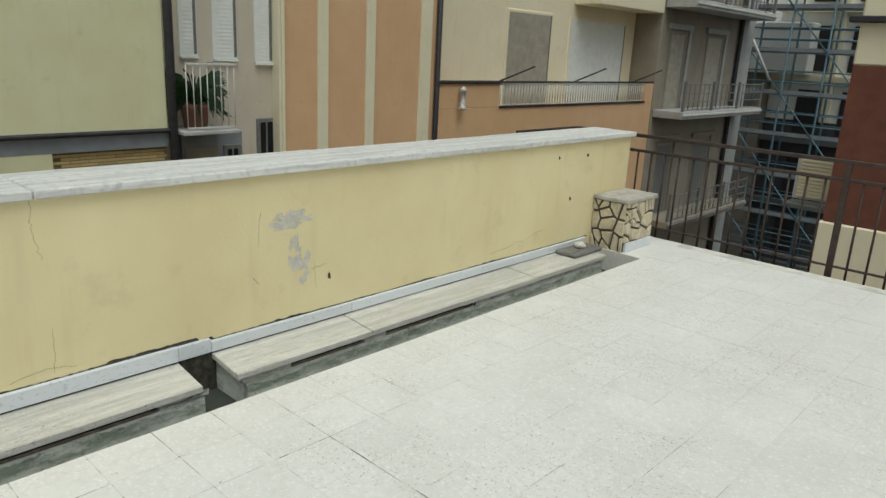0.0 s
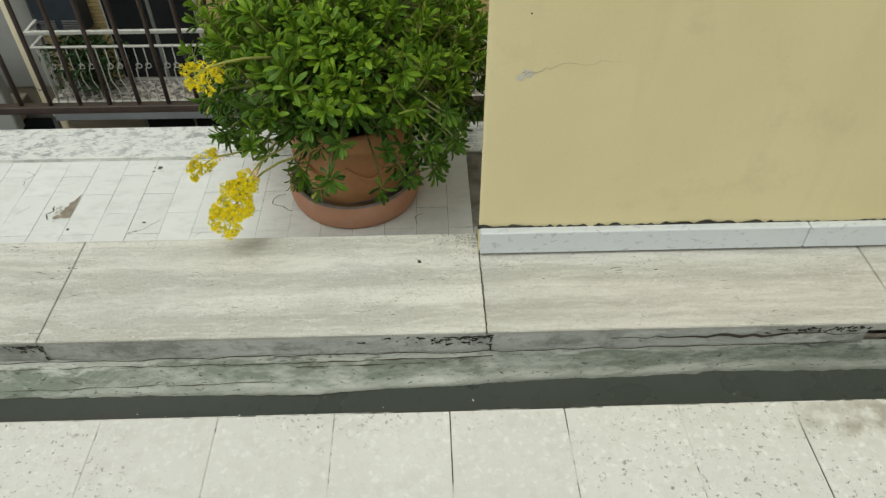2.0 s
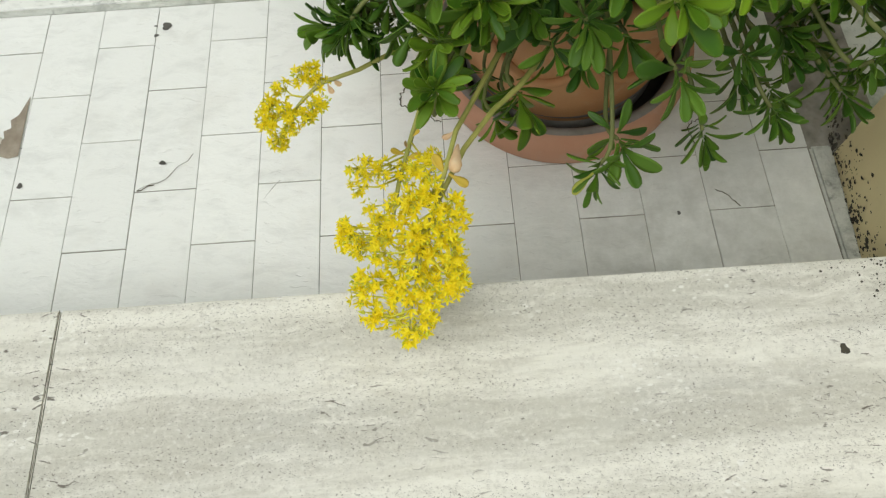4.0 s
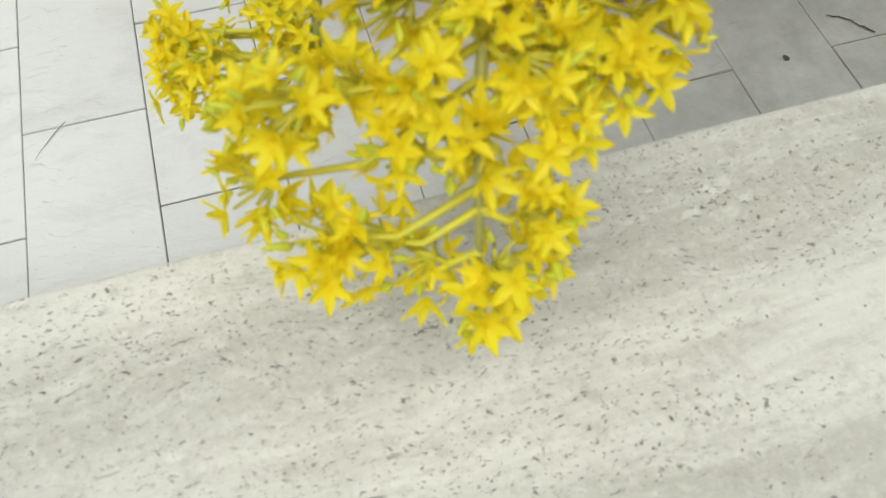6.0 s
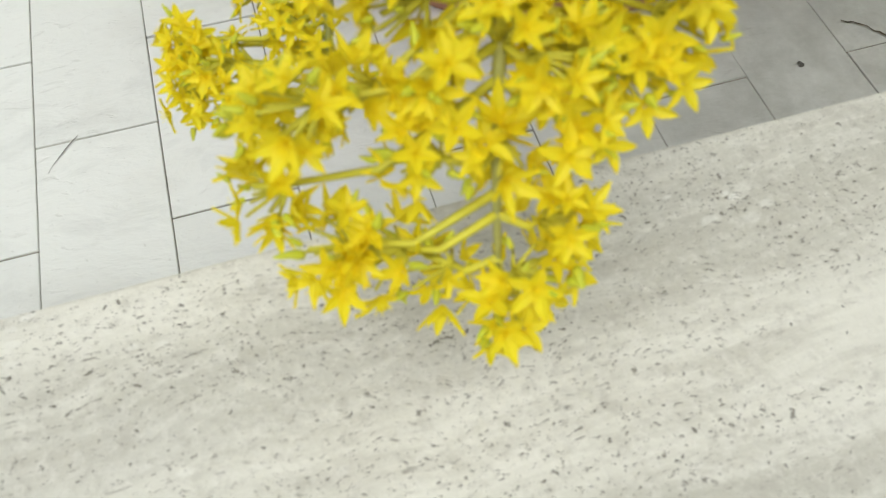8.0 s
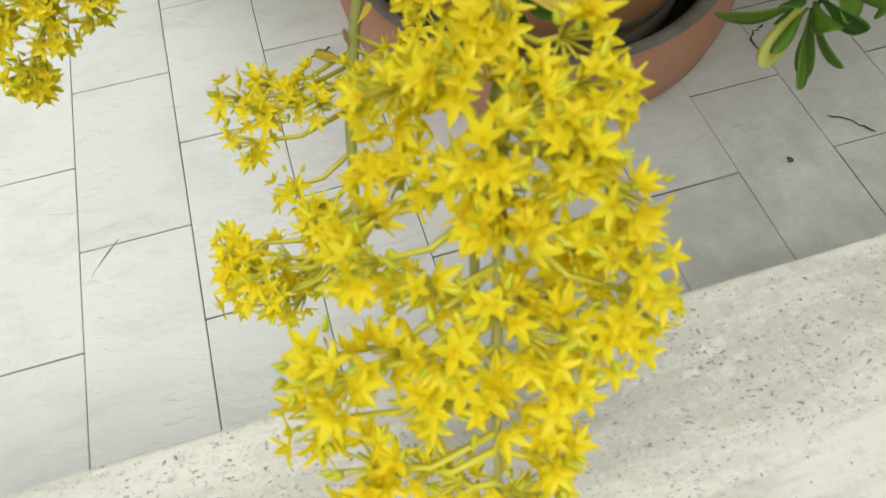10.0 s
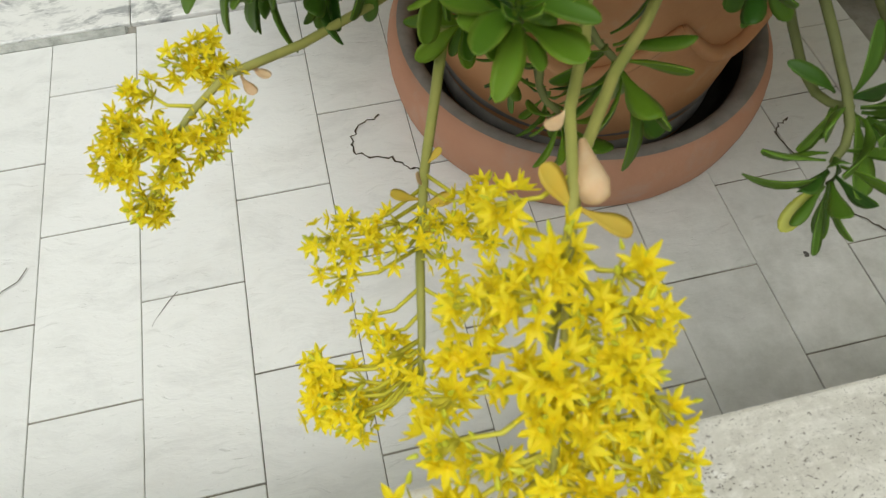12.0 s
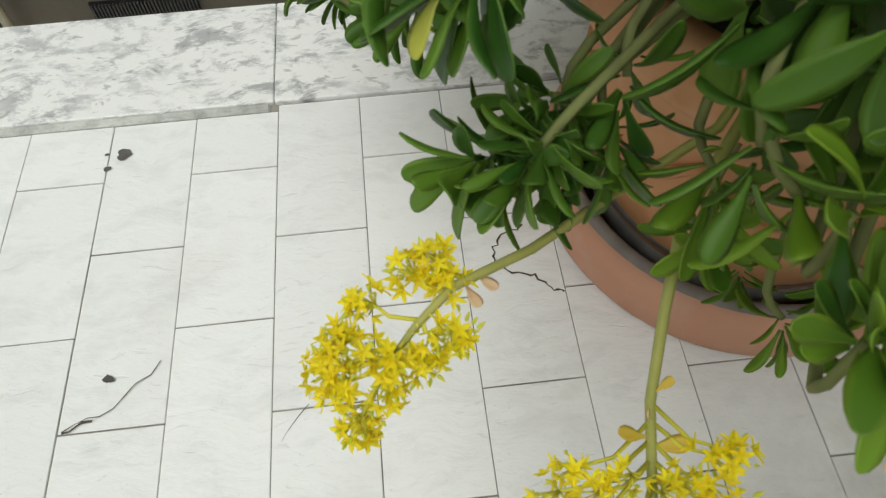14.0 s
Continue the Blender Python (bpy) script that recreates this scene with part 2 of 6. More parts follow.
def make_terracotta(name, a, b, grey):
    n = Nodes(name, 0.75)
    c = n.mix(n.ramp(n.noise(9, detail=4), 0.35, 0.7), a, b)
    c = n.mix(n.ramp(n.noise(22, detail=5, rough=0.65), 0.55, 0.78, 0, 0.5), c, grey)
    n.set("Base Color", c)
    n.bump(n.noise(150, detail=4), 0.2, 0.002)
    return n.m


def make_broken_grout():
    n = Nodes("terrace_grout", 0.95)
    f = n.math("MAXIMUM", n.ramp(n.noise(4.3, detail=5, rough=0.65), 0.47, 0.56), n.ramp(n.noise(30, detail=3), 0.60, 0.64, 0, 0.8))
    xyz = n.t.nodes.new("ShaderNodeSeparateXYZ")
    n.t.links.new(n.p, xyz.inputs[0])
    far = n.math("MAXIMUM", n.ramp(n.noise(3.1, detail=5, rough=0.7), 0.53, 0.57), n.ramp(n.noise(22, detail=3), 0.64, 0.67, 0, 0.8))
    near = n.ramp(xyz.outputs["Y"], -1.75, -1.45)
    f = n.math("ADD", n.math("MULTIPLY", f, near), n.math("MULTIPLY", far, n.math("SUBTRACT", 1.0, near)))
    f = n.math("MULTIPLY", f, n.ramp(xyz.outputs["X"], 3.0, 5.0, 1.0, 0.25))
    n.set("Base Color", n.mix(f, (0.68, 0.66, 0.595), (0.075, 0.066, 0.05)))
    n.bump(n.noise(120, detail=3), 0.4, 0.002)
    return n.m


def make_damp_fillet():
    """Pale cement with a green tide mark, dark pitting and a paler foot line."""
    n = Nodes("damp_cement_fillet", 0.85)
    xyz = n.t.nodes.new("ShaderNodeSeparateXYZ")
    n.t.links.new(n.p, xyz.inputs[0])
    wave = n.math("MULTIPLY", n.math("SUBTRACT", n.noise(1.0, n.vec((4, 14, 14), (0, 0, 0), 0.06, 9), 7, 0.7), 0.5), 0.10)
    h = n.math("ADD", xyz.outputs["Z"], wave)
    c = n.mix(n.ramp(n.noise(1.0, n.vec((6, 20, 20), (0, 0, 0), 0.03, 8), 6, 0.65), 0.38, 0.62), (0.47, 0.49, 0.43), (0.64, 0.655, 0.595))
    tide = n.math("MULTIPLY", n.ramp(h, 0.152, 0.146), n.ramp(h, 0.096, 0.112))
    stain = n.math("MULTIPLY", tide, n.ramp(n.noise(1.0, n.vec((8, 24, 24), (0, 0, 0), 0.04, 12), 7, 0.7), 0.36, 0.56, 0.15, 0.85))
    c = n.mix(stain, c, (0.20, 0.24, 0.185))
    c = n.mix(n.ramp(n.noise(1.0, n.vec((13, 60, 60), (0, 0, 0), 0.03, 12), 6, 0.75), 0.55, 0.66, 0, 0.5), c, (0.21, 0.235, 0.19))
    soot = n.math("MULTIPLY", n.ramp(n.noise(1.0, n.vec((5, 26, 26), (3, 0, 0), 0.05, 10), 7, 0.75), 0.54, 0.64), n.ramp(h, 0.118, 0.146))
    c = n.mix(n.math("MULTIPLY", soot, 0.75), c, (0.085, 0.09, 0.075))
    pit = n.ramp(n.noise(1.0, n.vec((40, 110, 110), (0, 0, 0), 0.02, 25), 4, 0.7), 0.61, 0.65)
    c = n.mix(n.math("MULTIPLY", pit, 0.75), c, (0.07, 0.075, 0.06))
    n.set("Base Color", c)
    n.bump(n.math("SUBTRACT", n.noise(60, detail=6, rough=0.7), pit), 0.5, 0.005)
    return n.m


def make_wet_floor():
    """The channel's floor: green slime along the ledge, reddish mud towards the terrace."""
    n = Nodes("wet_channel_mud", 0.35)
    xyz = n.t.nodes.new("ShaderNodeSeparateXYZ")
    n.t.links.new(n.p, xyz.inputs[0])
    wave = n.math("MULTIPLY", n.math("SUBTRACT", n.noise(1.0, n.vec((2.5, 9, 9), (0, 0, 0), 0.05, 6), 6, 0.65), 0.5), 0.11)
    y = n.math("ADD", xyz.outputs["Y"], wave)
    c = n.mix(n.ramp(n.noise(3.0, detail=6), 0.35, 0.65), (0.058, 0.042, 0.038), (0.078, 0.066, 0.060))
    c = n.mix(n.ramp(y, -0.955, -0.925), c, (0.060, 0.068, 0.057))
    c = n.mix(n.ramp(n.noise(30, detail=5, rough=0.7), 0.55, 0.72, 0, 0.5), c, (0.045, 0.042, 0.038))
    n.set("Base Color", c)
    n.set("Roughness", n.ramp(n.noise(6, detail=4), 0.35, 0.65, 0.25, 0.6))
    n.bump(n.noise(40, detail=5), 0.3, 0.003)
    return n.m


TRAV = make_travertine("travertine", 0.99)
OLDTRAV = make_travertine("weathered_travertine", 0.85)
WTILE = make_white_tile()
MARBLE = make_marble("veined_marble", (0.83, 0.83, 0.805), (0.36, 0.37, 0.37), 0.95)
SKIRT = make_marble("pale_skirting_marble", (0.665, 0.695, 0.715), (0.63, 0.66, 0.685), 0.12)
COPING = make_streaked("weathered_coping_marble", (0.70, 0.70, 0.665), (0.50, 0.50, 0.475))
TERRAZZO = make_terrazzo()
STUCCO = make_stucco("yellow_stucco", (0.735, 0.63, 0.365), (0.80, 0.705, 0.425), (0.575, 0.48, 0.28))
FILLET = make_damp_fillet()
FLOOR_WET = make_wet_floor()
CONCRETE = make_concrete("damp_concrete", (0.60, 0.625, 0.565), (0.78, 0.80, 0.74), (0.31, 0.36, 0.285))
EDGECON = make_concrete("grey_slab_edge", (0.50, 0.51, 0.47), (0.63, 0.64, 0.59), (0.23, 0.24, 0.21))
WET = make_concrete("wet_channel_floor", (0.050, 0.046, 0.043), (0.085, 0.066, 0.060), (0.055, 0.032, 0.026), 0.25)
GROUT = plain("dirty_grout", (0.36, 0.34, 0.30), (0.11, 0.10, 0.08), 14, 0.95, bump=0.5)
PALEGROUT = make_broken_grout()
# black for real grime and for shade painted into gaps and hollows
GRIME_AND_SHADE = plain("black_grime_and_shade", (0.035, 0.032, 0.026), (0.09, 0.08, 0.06), 30, 0.95, bump=0.6)
WCRACK = plain("hairline_crack", (0.30, 0.25, 0.15), (0.42, 0.36, 0.21), 60, 0.95, bump=0.4)
CRACK = plain("crack_shadow", (0.05, 0.043, 0.032), (0.12, 0.10, 0.07), 60, 0.95, bump=0.4)
PATCH = plain("bare_plaster", (0.64, 0.61, 0.52), (0.50, 0.48, 0.42), 30, 0.95, bump=0.6)
BRICKDUST = plain("bare_screed", (0.36, 0.31, 0.25), (0.22, 0.18, 0.14), 30, 0.95, bump=0.7)
IRON = plain("rusty_brown_iron", (0.058, 0.037, 0.030), (0.032, 0.022, 0.019), 20, 0.55, 0.0, 0.3)
# three leaf tints: part age, part light and shade put into the colour
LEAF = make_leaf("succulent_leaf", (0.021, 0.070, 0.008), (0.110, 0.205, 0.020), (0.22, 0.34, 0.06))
HALF_LIT_LEAF = make_leaf("half_lit_succulent_leaf", (0.028, 0.085, 0.007), (0.15, 0.255, 0.018), (0.32, 0.40, 0.05))
YOUNG_LIT = make_leaf("young_lit_succulent_leaf", (0.040, 0.112, 0.007), (0.19, 0.31, 0.018), (0.32, 0.42, 0.06))
STEM = plain("pale_green_stem", (0.40, 0.38, 0.105), (0.29, 0.31, 0.075), 30, 0.55, bump=0.15)
SHOOT = plain("young_shoot_skin", (0.34, 0.40, 0.06), (0.24, 0.31, 0.05), 30, 0.55, bump=0.1)
TWIG = plain("yellow_green_twig", (0.68, 0.62, 0.05), (0.56, 0.54, 0.06), 30, 0.55, bump=0.1)
OLDSTEM = plain("woody_stem", (0.20, 0.22, 0.07), (0.12, 0.13, 0.045), 30, 0.8, bump=0.4)
PETAL = make_petal("yellow_petal", (0.92, 0.76, 0.012), (0.96, 0.86, 0.05), 0.35)
BUD = make_petal("green_yellow_bud", (0.50, 0.58, 0.045), (0.70, 0.66, 0.05))
BRACT = make_petal("ochre_bract", (0.70, 0.47, 0.05), (0.66, 0.52, 0.09), 0.2)
DRY = make_petal("dry_pinkish_bract", (0.74, 0.47, 0.24), (0.90, 0.74, 0.50), 0.25)
POT = make_terracotta("terracotta_pot", (0.50, 0.235, 0.10), (0.59, 0.315, 0.15), (0.56, 0.40, 0.26))
SAUCER = make_terracotta("terracotta_saucer", (0.52, 0.26, 0.165), (0.57, 0.31, 0.205), (0.50, 0.38, 0.31))
POTGREY = plain("grey_limescale_band", (0.27, 0.25, 0.225), (0.17, 0.155, 0.14), 25, 0.8, bump=0.3)
BLACKCLAY = plain("black_clay", (0.022, 0.019, 0.016), (0.04, 0.034, 0.028), 25, 0.45, bump=0.3)
SOIL = plain("dark_soil", (0.03, 0.024, 0.018), (0.06, 0.045, 0.03), 40, 0.95, bump=0.9)


# ---- mesh helpers ----
def mesh_of(name, verts, faces, material, smooth=False):
    me = bpy.data.meshes.new(name)
    me.from_pydata([tuple(v) for v in verts], [], [tuple(f) for f in faces])
    me.materials.append(material)
    if smooth:
        me.polygons.foreach_set("use_smooth", [True] * len(me.polygons))
    me.update()
    return me


def bm_mesh(name, bm, material, smooth=False):
    me = bpy.data.meshes.new(name)
    bmesh.ops.recalc_face_normals(bm, faces=bm.faces)
    for f in bm.faces:
        f.smooth = smooth
    bm.to_mesh(me)
    bm.free()
    me.materials.append(material)
    return me


def box_bm(size, bevel=0.0, bm=None, at=(0, 0, 0)):
    """A box round at, with chamfered edges."""
    one = bmesh.new()
    bmesh.ops.create_cube(one, size=1)
    bmesh.ops.scale(one, vec=size, verts=one.verts)
    if bevel:
        bmesh.ops.bevel(one, geom=one.edges[:], offset=bevel, segments=1, affect="EDGES")
    bmesh.ops.translate(one, vec=at, verts=one.verts)
    if bm is None:
        return one
    keep = bpy.data.meshes.new("tmp")
    one.to_mesh(keep)
    one.free()
    bm.from_mesh(keep)
    bpy.data.meshes.remove(keep)
    return bm


def part(name, data, parent=None, label="", at=None, kind=""):
    """Links mesh data as one object, under its thing where there is one."""
    ob = new(name, data)
    if at is not None:
        ob.location = at
    if parent is not None:
        ob.parent = parent
        if parent.type == "MESH":
            ob.matrix_parent_inverse = parent.matrix_basis.inverted()
    if label:
        ob["label"] = label
    if kind:
        ob["kind"] = kind
    return ob


def slab(name, lo, hi, material, parent=None, bevel=0.004, label="", kind=""):
    """A chamfered box between two corners."""
    size = [b - a for a, b in zip(lo, hi)]
    mid = [(a + b) / 2 for a, b in zip(lo, hi)]
    return part(name, bm_mesh(name, box_bm(size, bevel), material), parent, label, mid, kind)


def tube(path, radii, sides=7, caps=True):
    """Verts and faces of a round bar along a path."""
    path = [Vector(p) for p in path]
    if isinstance(radii, (int, float)):
        radii = [radii] * len(path)
    verts, faces = [], []
    side = None
    for i, p in enumerate(path):
        d = (path[min(i + 1, len(path) - 1)] - path[max(i - 1, 0)]).normalized()
        if side is None:
            side = d.orthogonal().normalized()
        side = (side - d * side.dot(d)).normalized()
        up = d.cross(side)
        for k in range(sides):
            a = 2 * math.pi * k / sides
            verts.append(p + radii[i] * (math.cos(a) * side + math.sin(a) * up))
    for i in range(len(path) - 1):
        for k in range(sides):
            a, b = i * sides + k, i * sides + (k + 1) % sides
            faces.append((a, b, b + sides, a + sides))
    if caps:
        faces.append(tuple(range(sides - 1, -1, -1)))
        faces.append(tuple(range((len(path) - 1) * sides, len(path) * sides)))
    return verts, faces


def smooth_path(pts, steps=4):
    """A rounded line through points."""
    pts = [Vector(p) for p in pts]
    out = []
    for i in range(len(pts) - 1):
        a, b, c, d = pts[max(i - 1, 0)], pts[i], pts[i + 1], pts[min(i + 2, len(pts) - 1)]
        for k in range(steps):
            t = k / steps
            out.append(0.5 * (2 * b + (c - a) * t + (2 * a - 5 * b + 4 * c - d) * t * t + (3 * b - a - 3 * c + d) * t ** 3))
    return out + [pts[-1]]


def tube_mesh(name, path, radii, material, sides=7):
    v, f = tube(path, radii, sides)
    return mesh_of(name, v, f, material, True)


def merge(pieces):
    verts, faces = [], []
    for v, f in pieces:
        o = len(verts)
        verts.extend(v)
        faces.extend(tuple(i + o for i in q) for q in f)
    return verts, faces


def lathe(profile, sides=64, wobble=0.0):
    """Verts and faces of a turned shape from (radius, height) pairs."""
    verts, faces = [], []
    for r, z in profile:
        for k in range(sides):
            a = 2 * math.pi * k / sides
            q = r + wobble * math.sin(3 * a + 20 * z)
            verts.append((q * math.cos(a), q * math.sin(a), z))
    for i in range(len(profile) - 1):
        for k in range(sides):
            a, b = i * sides + k, i * sides + (k + 1) % sides
            faces.append((a, b, b + sides, a + sides))
    return verts, faces


def ribbon(points, widths, normal, lift=0.001):
    """A thin uneven strip along points on a surface, as a crack or a streak of dirt."""
    nrm = Vector(normal)
    pts = [Vector(p) + nrm * lift for p in points]
    verts, faces = [], []
    for i, p in enumerate(pts):
        d = (pts[min(i + 1, len(pts) - 1)] - pts[max(i - 1, 0)]).normalized()
        s = d.cross(nrm).normalized() * widths[i] / 2
        verts += [p - s, p + s]
    for i in range(len(pts) - 1):
        faces.append((2 * i, 2 * i + 1, 2 * i + 3, 2 * i + 2))
    return verts, faces


def wander(a, b, steps, jitter, rng, fixed):
    """Points from a to b with a random jitter, held flat along one axis."""
    a, b = Vector(a), Vector(b)
    out = []
    for i in range(steps + 1):
        p = a.lerp(b, i / steps)
        if 0 < i < steps:
            p = p + Vector([0 if k == fixed else rng.uniform(-jitter, jitter) for k in range(3)])
        out.append(p)
    return out


def blot(centre, radius, axis, rng, steps=22, stretch=(1, 1), rough=0.35):
    """A flat patch with an uneven outline, facing along an axis."""
    verts = [Vector(centre)]
    ph = [rng.uniform(0, 6.3) for _ in range(4)]
    u, v = [(1, 2), (0, 2), (0, 1)][axis]
    for k in range(steps):
        a = 2 * math.pi * k / steps
        r = radius * (1 + rough * (0.5 * math.sin(2 * a + ph[0]) + 0.4 * math.sin(3 * a + ph[1]) + 0.3 * math.sin(5 * a + ph[2]) + rng.uniform(-0.35, 0.35)))
        p = Vector(centre)
        p[u] += r * math.cos(a) * stretch[0]
        p[v] += r * math.sin(a) * stretch[1]
        verts.append(p)
    return verts, [(0, 1 + k, 1 + (k + 1) % steps) for k in range(steps)]


# ---- levels ----
# z = 0 is the tiled sill where the pot stands; the terrace lies 0.2 m higher
SLAB_Z = 0.228
LEDGE_F, LEDGE_B = -0.823, -0.486
FLOOR_Z, FLOOR_EDGE = 0.205, -1.016
WALL_F, WALL_B = -0.552, -0.215
WALL_L, WALL_R = 1.157, 7.02
WALL_H, COP_H = 1.040, 1.076
MARB_F, MARB_B = 0.200, 0.388
TX, TY = 0.2408, 0.2400   # terrace tile pitch
GAP_L, GAP_R = 3.10, 3.262
EDGE_R = 7.23             # the terrace's far side


def prism(name, foot, z0, z1, material, parent=None, bevel=0.01):
    """An upright block on a four-cornered footprint."""
    bm = bmesh.new()
    lo = [bm.verts.new((x, y, z0)) for x, y in foot]
    hi = [bm.verts.new((x, y, z1)) for x, y in foot]
    n = len(foot)
    bm.faces.new(lo[::-1]), bm.faces.new(hi)
    for k in range(n):
        bm.faces.new((lo[k], lo[(k + 1) % n], hi[(k + 1) % n], hi[k]))
    if bevel:
        bmesh.ops.bevel(bm, geom=bm.edges[:], offset=bevel, segments=2, affect="EDGES")
    return part(name, bm_mesh(name, bm, material), parent)


# ---- terrace ----
terrace = tagged(slab("floor", (-6, -9, -0.20), (EDGE_R, FLOOR_EDGE + 0.002, FLOOR_Z - 0.0017), PALEGROUT, bevel=0), "pale terrazzo-tiled roof terrace floor with worn dark joints", "floor", kind="structure")
slab("floor_strip", (6.53, FLOOR_EDGE, -0.2), (EDGE_R, -0.2, FLOOR_Z - 0.001), TERRAZZO, terrace, 0)
def channel_z(x):
    """Height of the channel's floor, which falls towards the outlet."""
    return 0.100 - 0.018 * min(3.2, max(-1.0, x))


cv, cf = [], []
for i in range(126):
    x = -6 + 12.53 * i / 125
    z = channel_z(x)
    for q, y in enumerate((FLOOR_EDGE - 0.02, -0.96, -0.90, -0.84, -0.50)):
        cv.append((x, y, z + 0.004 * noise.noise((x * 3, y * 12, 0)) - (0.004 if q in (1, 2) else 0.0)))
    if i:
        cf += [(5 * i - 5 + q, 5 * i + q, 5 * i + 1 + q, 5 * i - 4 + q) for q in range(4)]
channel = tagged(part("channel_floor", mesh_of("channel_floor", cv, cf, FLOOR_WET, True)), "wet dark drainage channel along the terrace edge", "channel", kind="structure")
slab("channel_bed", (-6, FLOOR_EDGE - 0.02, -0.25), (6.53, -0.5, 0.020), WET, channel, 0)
base = tagged(slab("ground_slab", (-6, -9, -0.9), (EDGE_R + 0.03, 0.39, -0.251), CONCRETE, bevel=0), "concrete roof slab under the terrace", "slab", kind="structure")

# ---- tiled sill where the pot stands ----
sill = tagged(slab("sill", (-6, LEDGE_B - 0.02, -0.25), (1.30, MARB_B - 0.01, -0.0016), GROUT, bevel=0), "white-tiled sill with dirty dark joints and chips", "sill", kind="structure")

# ---- parapet wall ----
wall = tagged(prism("wall_parapet", [(WALL_L + 0.012 - 0.008 * math.cos(a), WALL_F + 0.008 - 0.008 * math.sin(a)) for a in (math.pi / 2 * k / 6 for k in range(7))] + [(WALL_R, WALL_F), (WALL_R, WALL_B), (1.214, WALL_B), (1.200, -0.45)], -0.24, WALL_H, STUCCO, None, 0), "pale yellow stuccoed parapet wall with cracks and peeled patches", "wall", kind="structure")
rng = random.Random(4)

# peeled patches, cracks, nail holes and the dirty top line of the skirting
pv = [blot((3.71 + rng.gauss(0, 0.055), WALL_F - 0.0012 - 0.00004 * q, 0.803 + rng.gauss(0, 0.016)), abs(rng.gauss(0, 0.011)) + 0.004, 1, rng, 18, (1.5, 0.6), 0.9) for q in range(34)]
pv += [blot((3.752 + rng.gauss(0, 0.016), WALL_F - 0.0012 - 0.00004 * q, 0.665 + rng.gauss(0, 0.03)), abs(rng.gauss(0, 0.009)) + 0.004, 1, rng, 18, (0.8, 1.3), 0.9) for q in range(18)]
pv += [blot((3.765 + rng.gauss(0, 0.018), WALL_F - 0.0014 - 0.00004 * q, 0.555 + rng.gauss(0, 0.024)), abs(rng.gauss(0, 0.012)) + 0.010, 1, rng, 18, (0.9, 1.2), 0.8) for q in range(14)]
pv = merge(pv + [blot((1.243, WALL_F - 0.0015, 0.727), 0.012, 1, rng, 14, (1.5, 0.8), 0.7)])
part("peeled_patch", mesh_of("peeled_patch", *pv, PATCH), wall, "bare grey plaster where paint has peeled")


def wall_crack(pts, w0, w1, jitter, seed):
    r = random.Random(seed)
    line = []
    for a, b in zip(pts, pts[1:]):
        seg = wander((a[0], WALL_F, a[1]), (b[0], WALL_F, b[1]), 7, jitter, r, 1)
        line += seg if not line else seg[1:]
    w = [0.6 * w1 + 0.6 * (w0 - w1) * (1 - i / len(line)) * r.uniform(0.5, 1.4) for i in range(len(line))]
    part("crack", mesh_of("crack", *ribbon(line, w, (0, -1, 0), 0.0016), WCRACK), wall)


wall_crack([(2.57, 1.04), (2.56, 0.93), (2.588, 0.80)], 0.005, 0.002, 0.007, 1)
wall_crack([(1.235, 0.730), (1.27, 0.733), (1.31, 0.748), (1.44, 0.755)], 0.0026, 0.0006, 0.005, 2)
wall_crack([(2.36, 0.345), (2.36, 0.40), (2.352, 0.49)], 0.006, 0.0015, 0.004, 3)
wall_crack([(2.59, 0.335), (2.60, 0.42), (2.597, 0.52)], 0.004, 0.0015, 0.004, 4)
wall_crack([(2.43, 0.333), (2.56, 0.36), (2.68, 0.34)], 0.004, 0.0015, 0.005, 5)
wall_crack([(3.545, 0.86), (3.535, 0.78), (3.53, 0.69)], 0.005, 0.002, 0.004, 6)
wall_crack([(3.50, 0.545), (3.53, 0.51)], 0.008, 0.003, 0.004, 7)
wall_crack([(3.86, 0.56), (3.87, 0.42)], 0.003, 0.0015, 0.004, 8)
wall_crack([(3.84, 0.525), (3.94, 0.54)], 0.005, 0.002, 0.006, 9)
wall_crack([(5.3, 0.35), (5.9, 0.42)], 0.004, 0.002, 0.015, 10)
hv = merge([blot((3.955, WALL_F - 0.002, 0.467), 0.014, 1, rng, 12, (0.8, 1.3)), blot((6.014, WALL_F - 0.002, 0.938), 0.012, 1, rng, 10),
            blot((6.388, WALL_F - 0.002, 0.932), 0.014, 1, rng, 10), blot((6.2, WALL_F - 0.002, 0.62), 0.014, 1, rng, 10), blot((1.245, WALL_F - 0.002, 0.86), 0.002, 1, rng, 8)])
part("nail_hole", mesh_of("nail_hole", *hv, CRACK), wall)

# marble skirting boards at the wall's foot, in lengths
edges = [WALL_L + 0.006, 1.988, 3.098, 3.256, 4.096, 5.2, 6.45]
for i, (a, b) in enumerate(zip(edges, edges[1:])):
    slab("skirting_board", (a + 0.001, WALL_F - 0.022, SLAB_Z + 0.007), (b - 0.001, WALL_F + 0.002, (0.303 if a < 3.2 else 0.290) + 0.002 * math.sin(a * 7)), SKIRT, wall, 0.003, "pale bluish marble skirting board" if i == 0 else "")
# a black strip stands for the shade in the gap under the skirting
slab("shadow_gap", (WALL_L + 0.04, WALL_F - 0.010, SLAB_Z - 0.004), (6.45, WALL_F + 0.001, SLAB_Z + 0.0065), GRIME_AND_SHADE, wall, 0, "black strip standing for the shade in the skirting gap")
# a black panel stands for the shaded opening behind the slab gap
slab("recess_shade", (GAP_L - 0.03, WALL_F - 0.012, -0.2), (GAP_R + 0.03, WALL_F + 0.002, SLAB_Z), GRIME_AND_SHADE, wall, 0)
r = random.Random(12)
xs = np.arange(WALL_L, 6.5, 0.012)
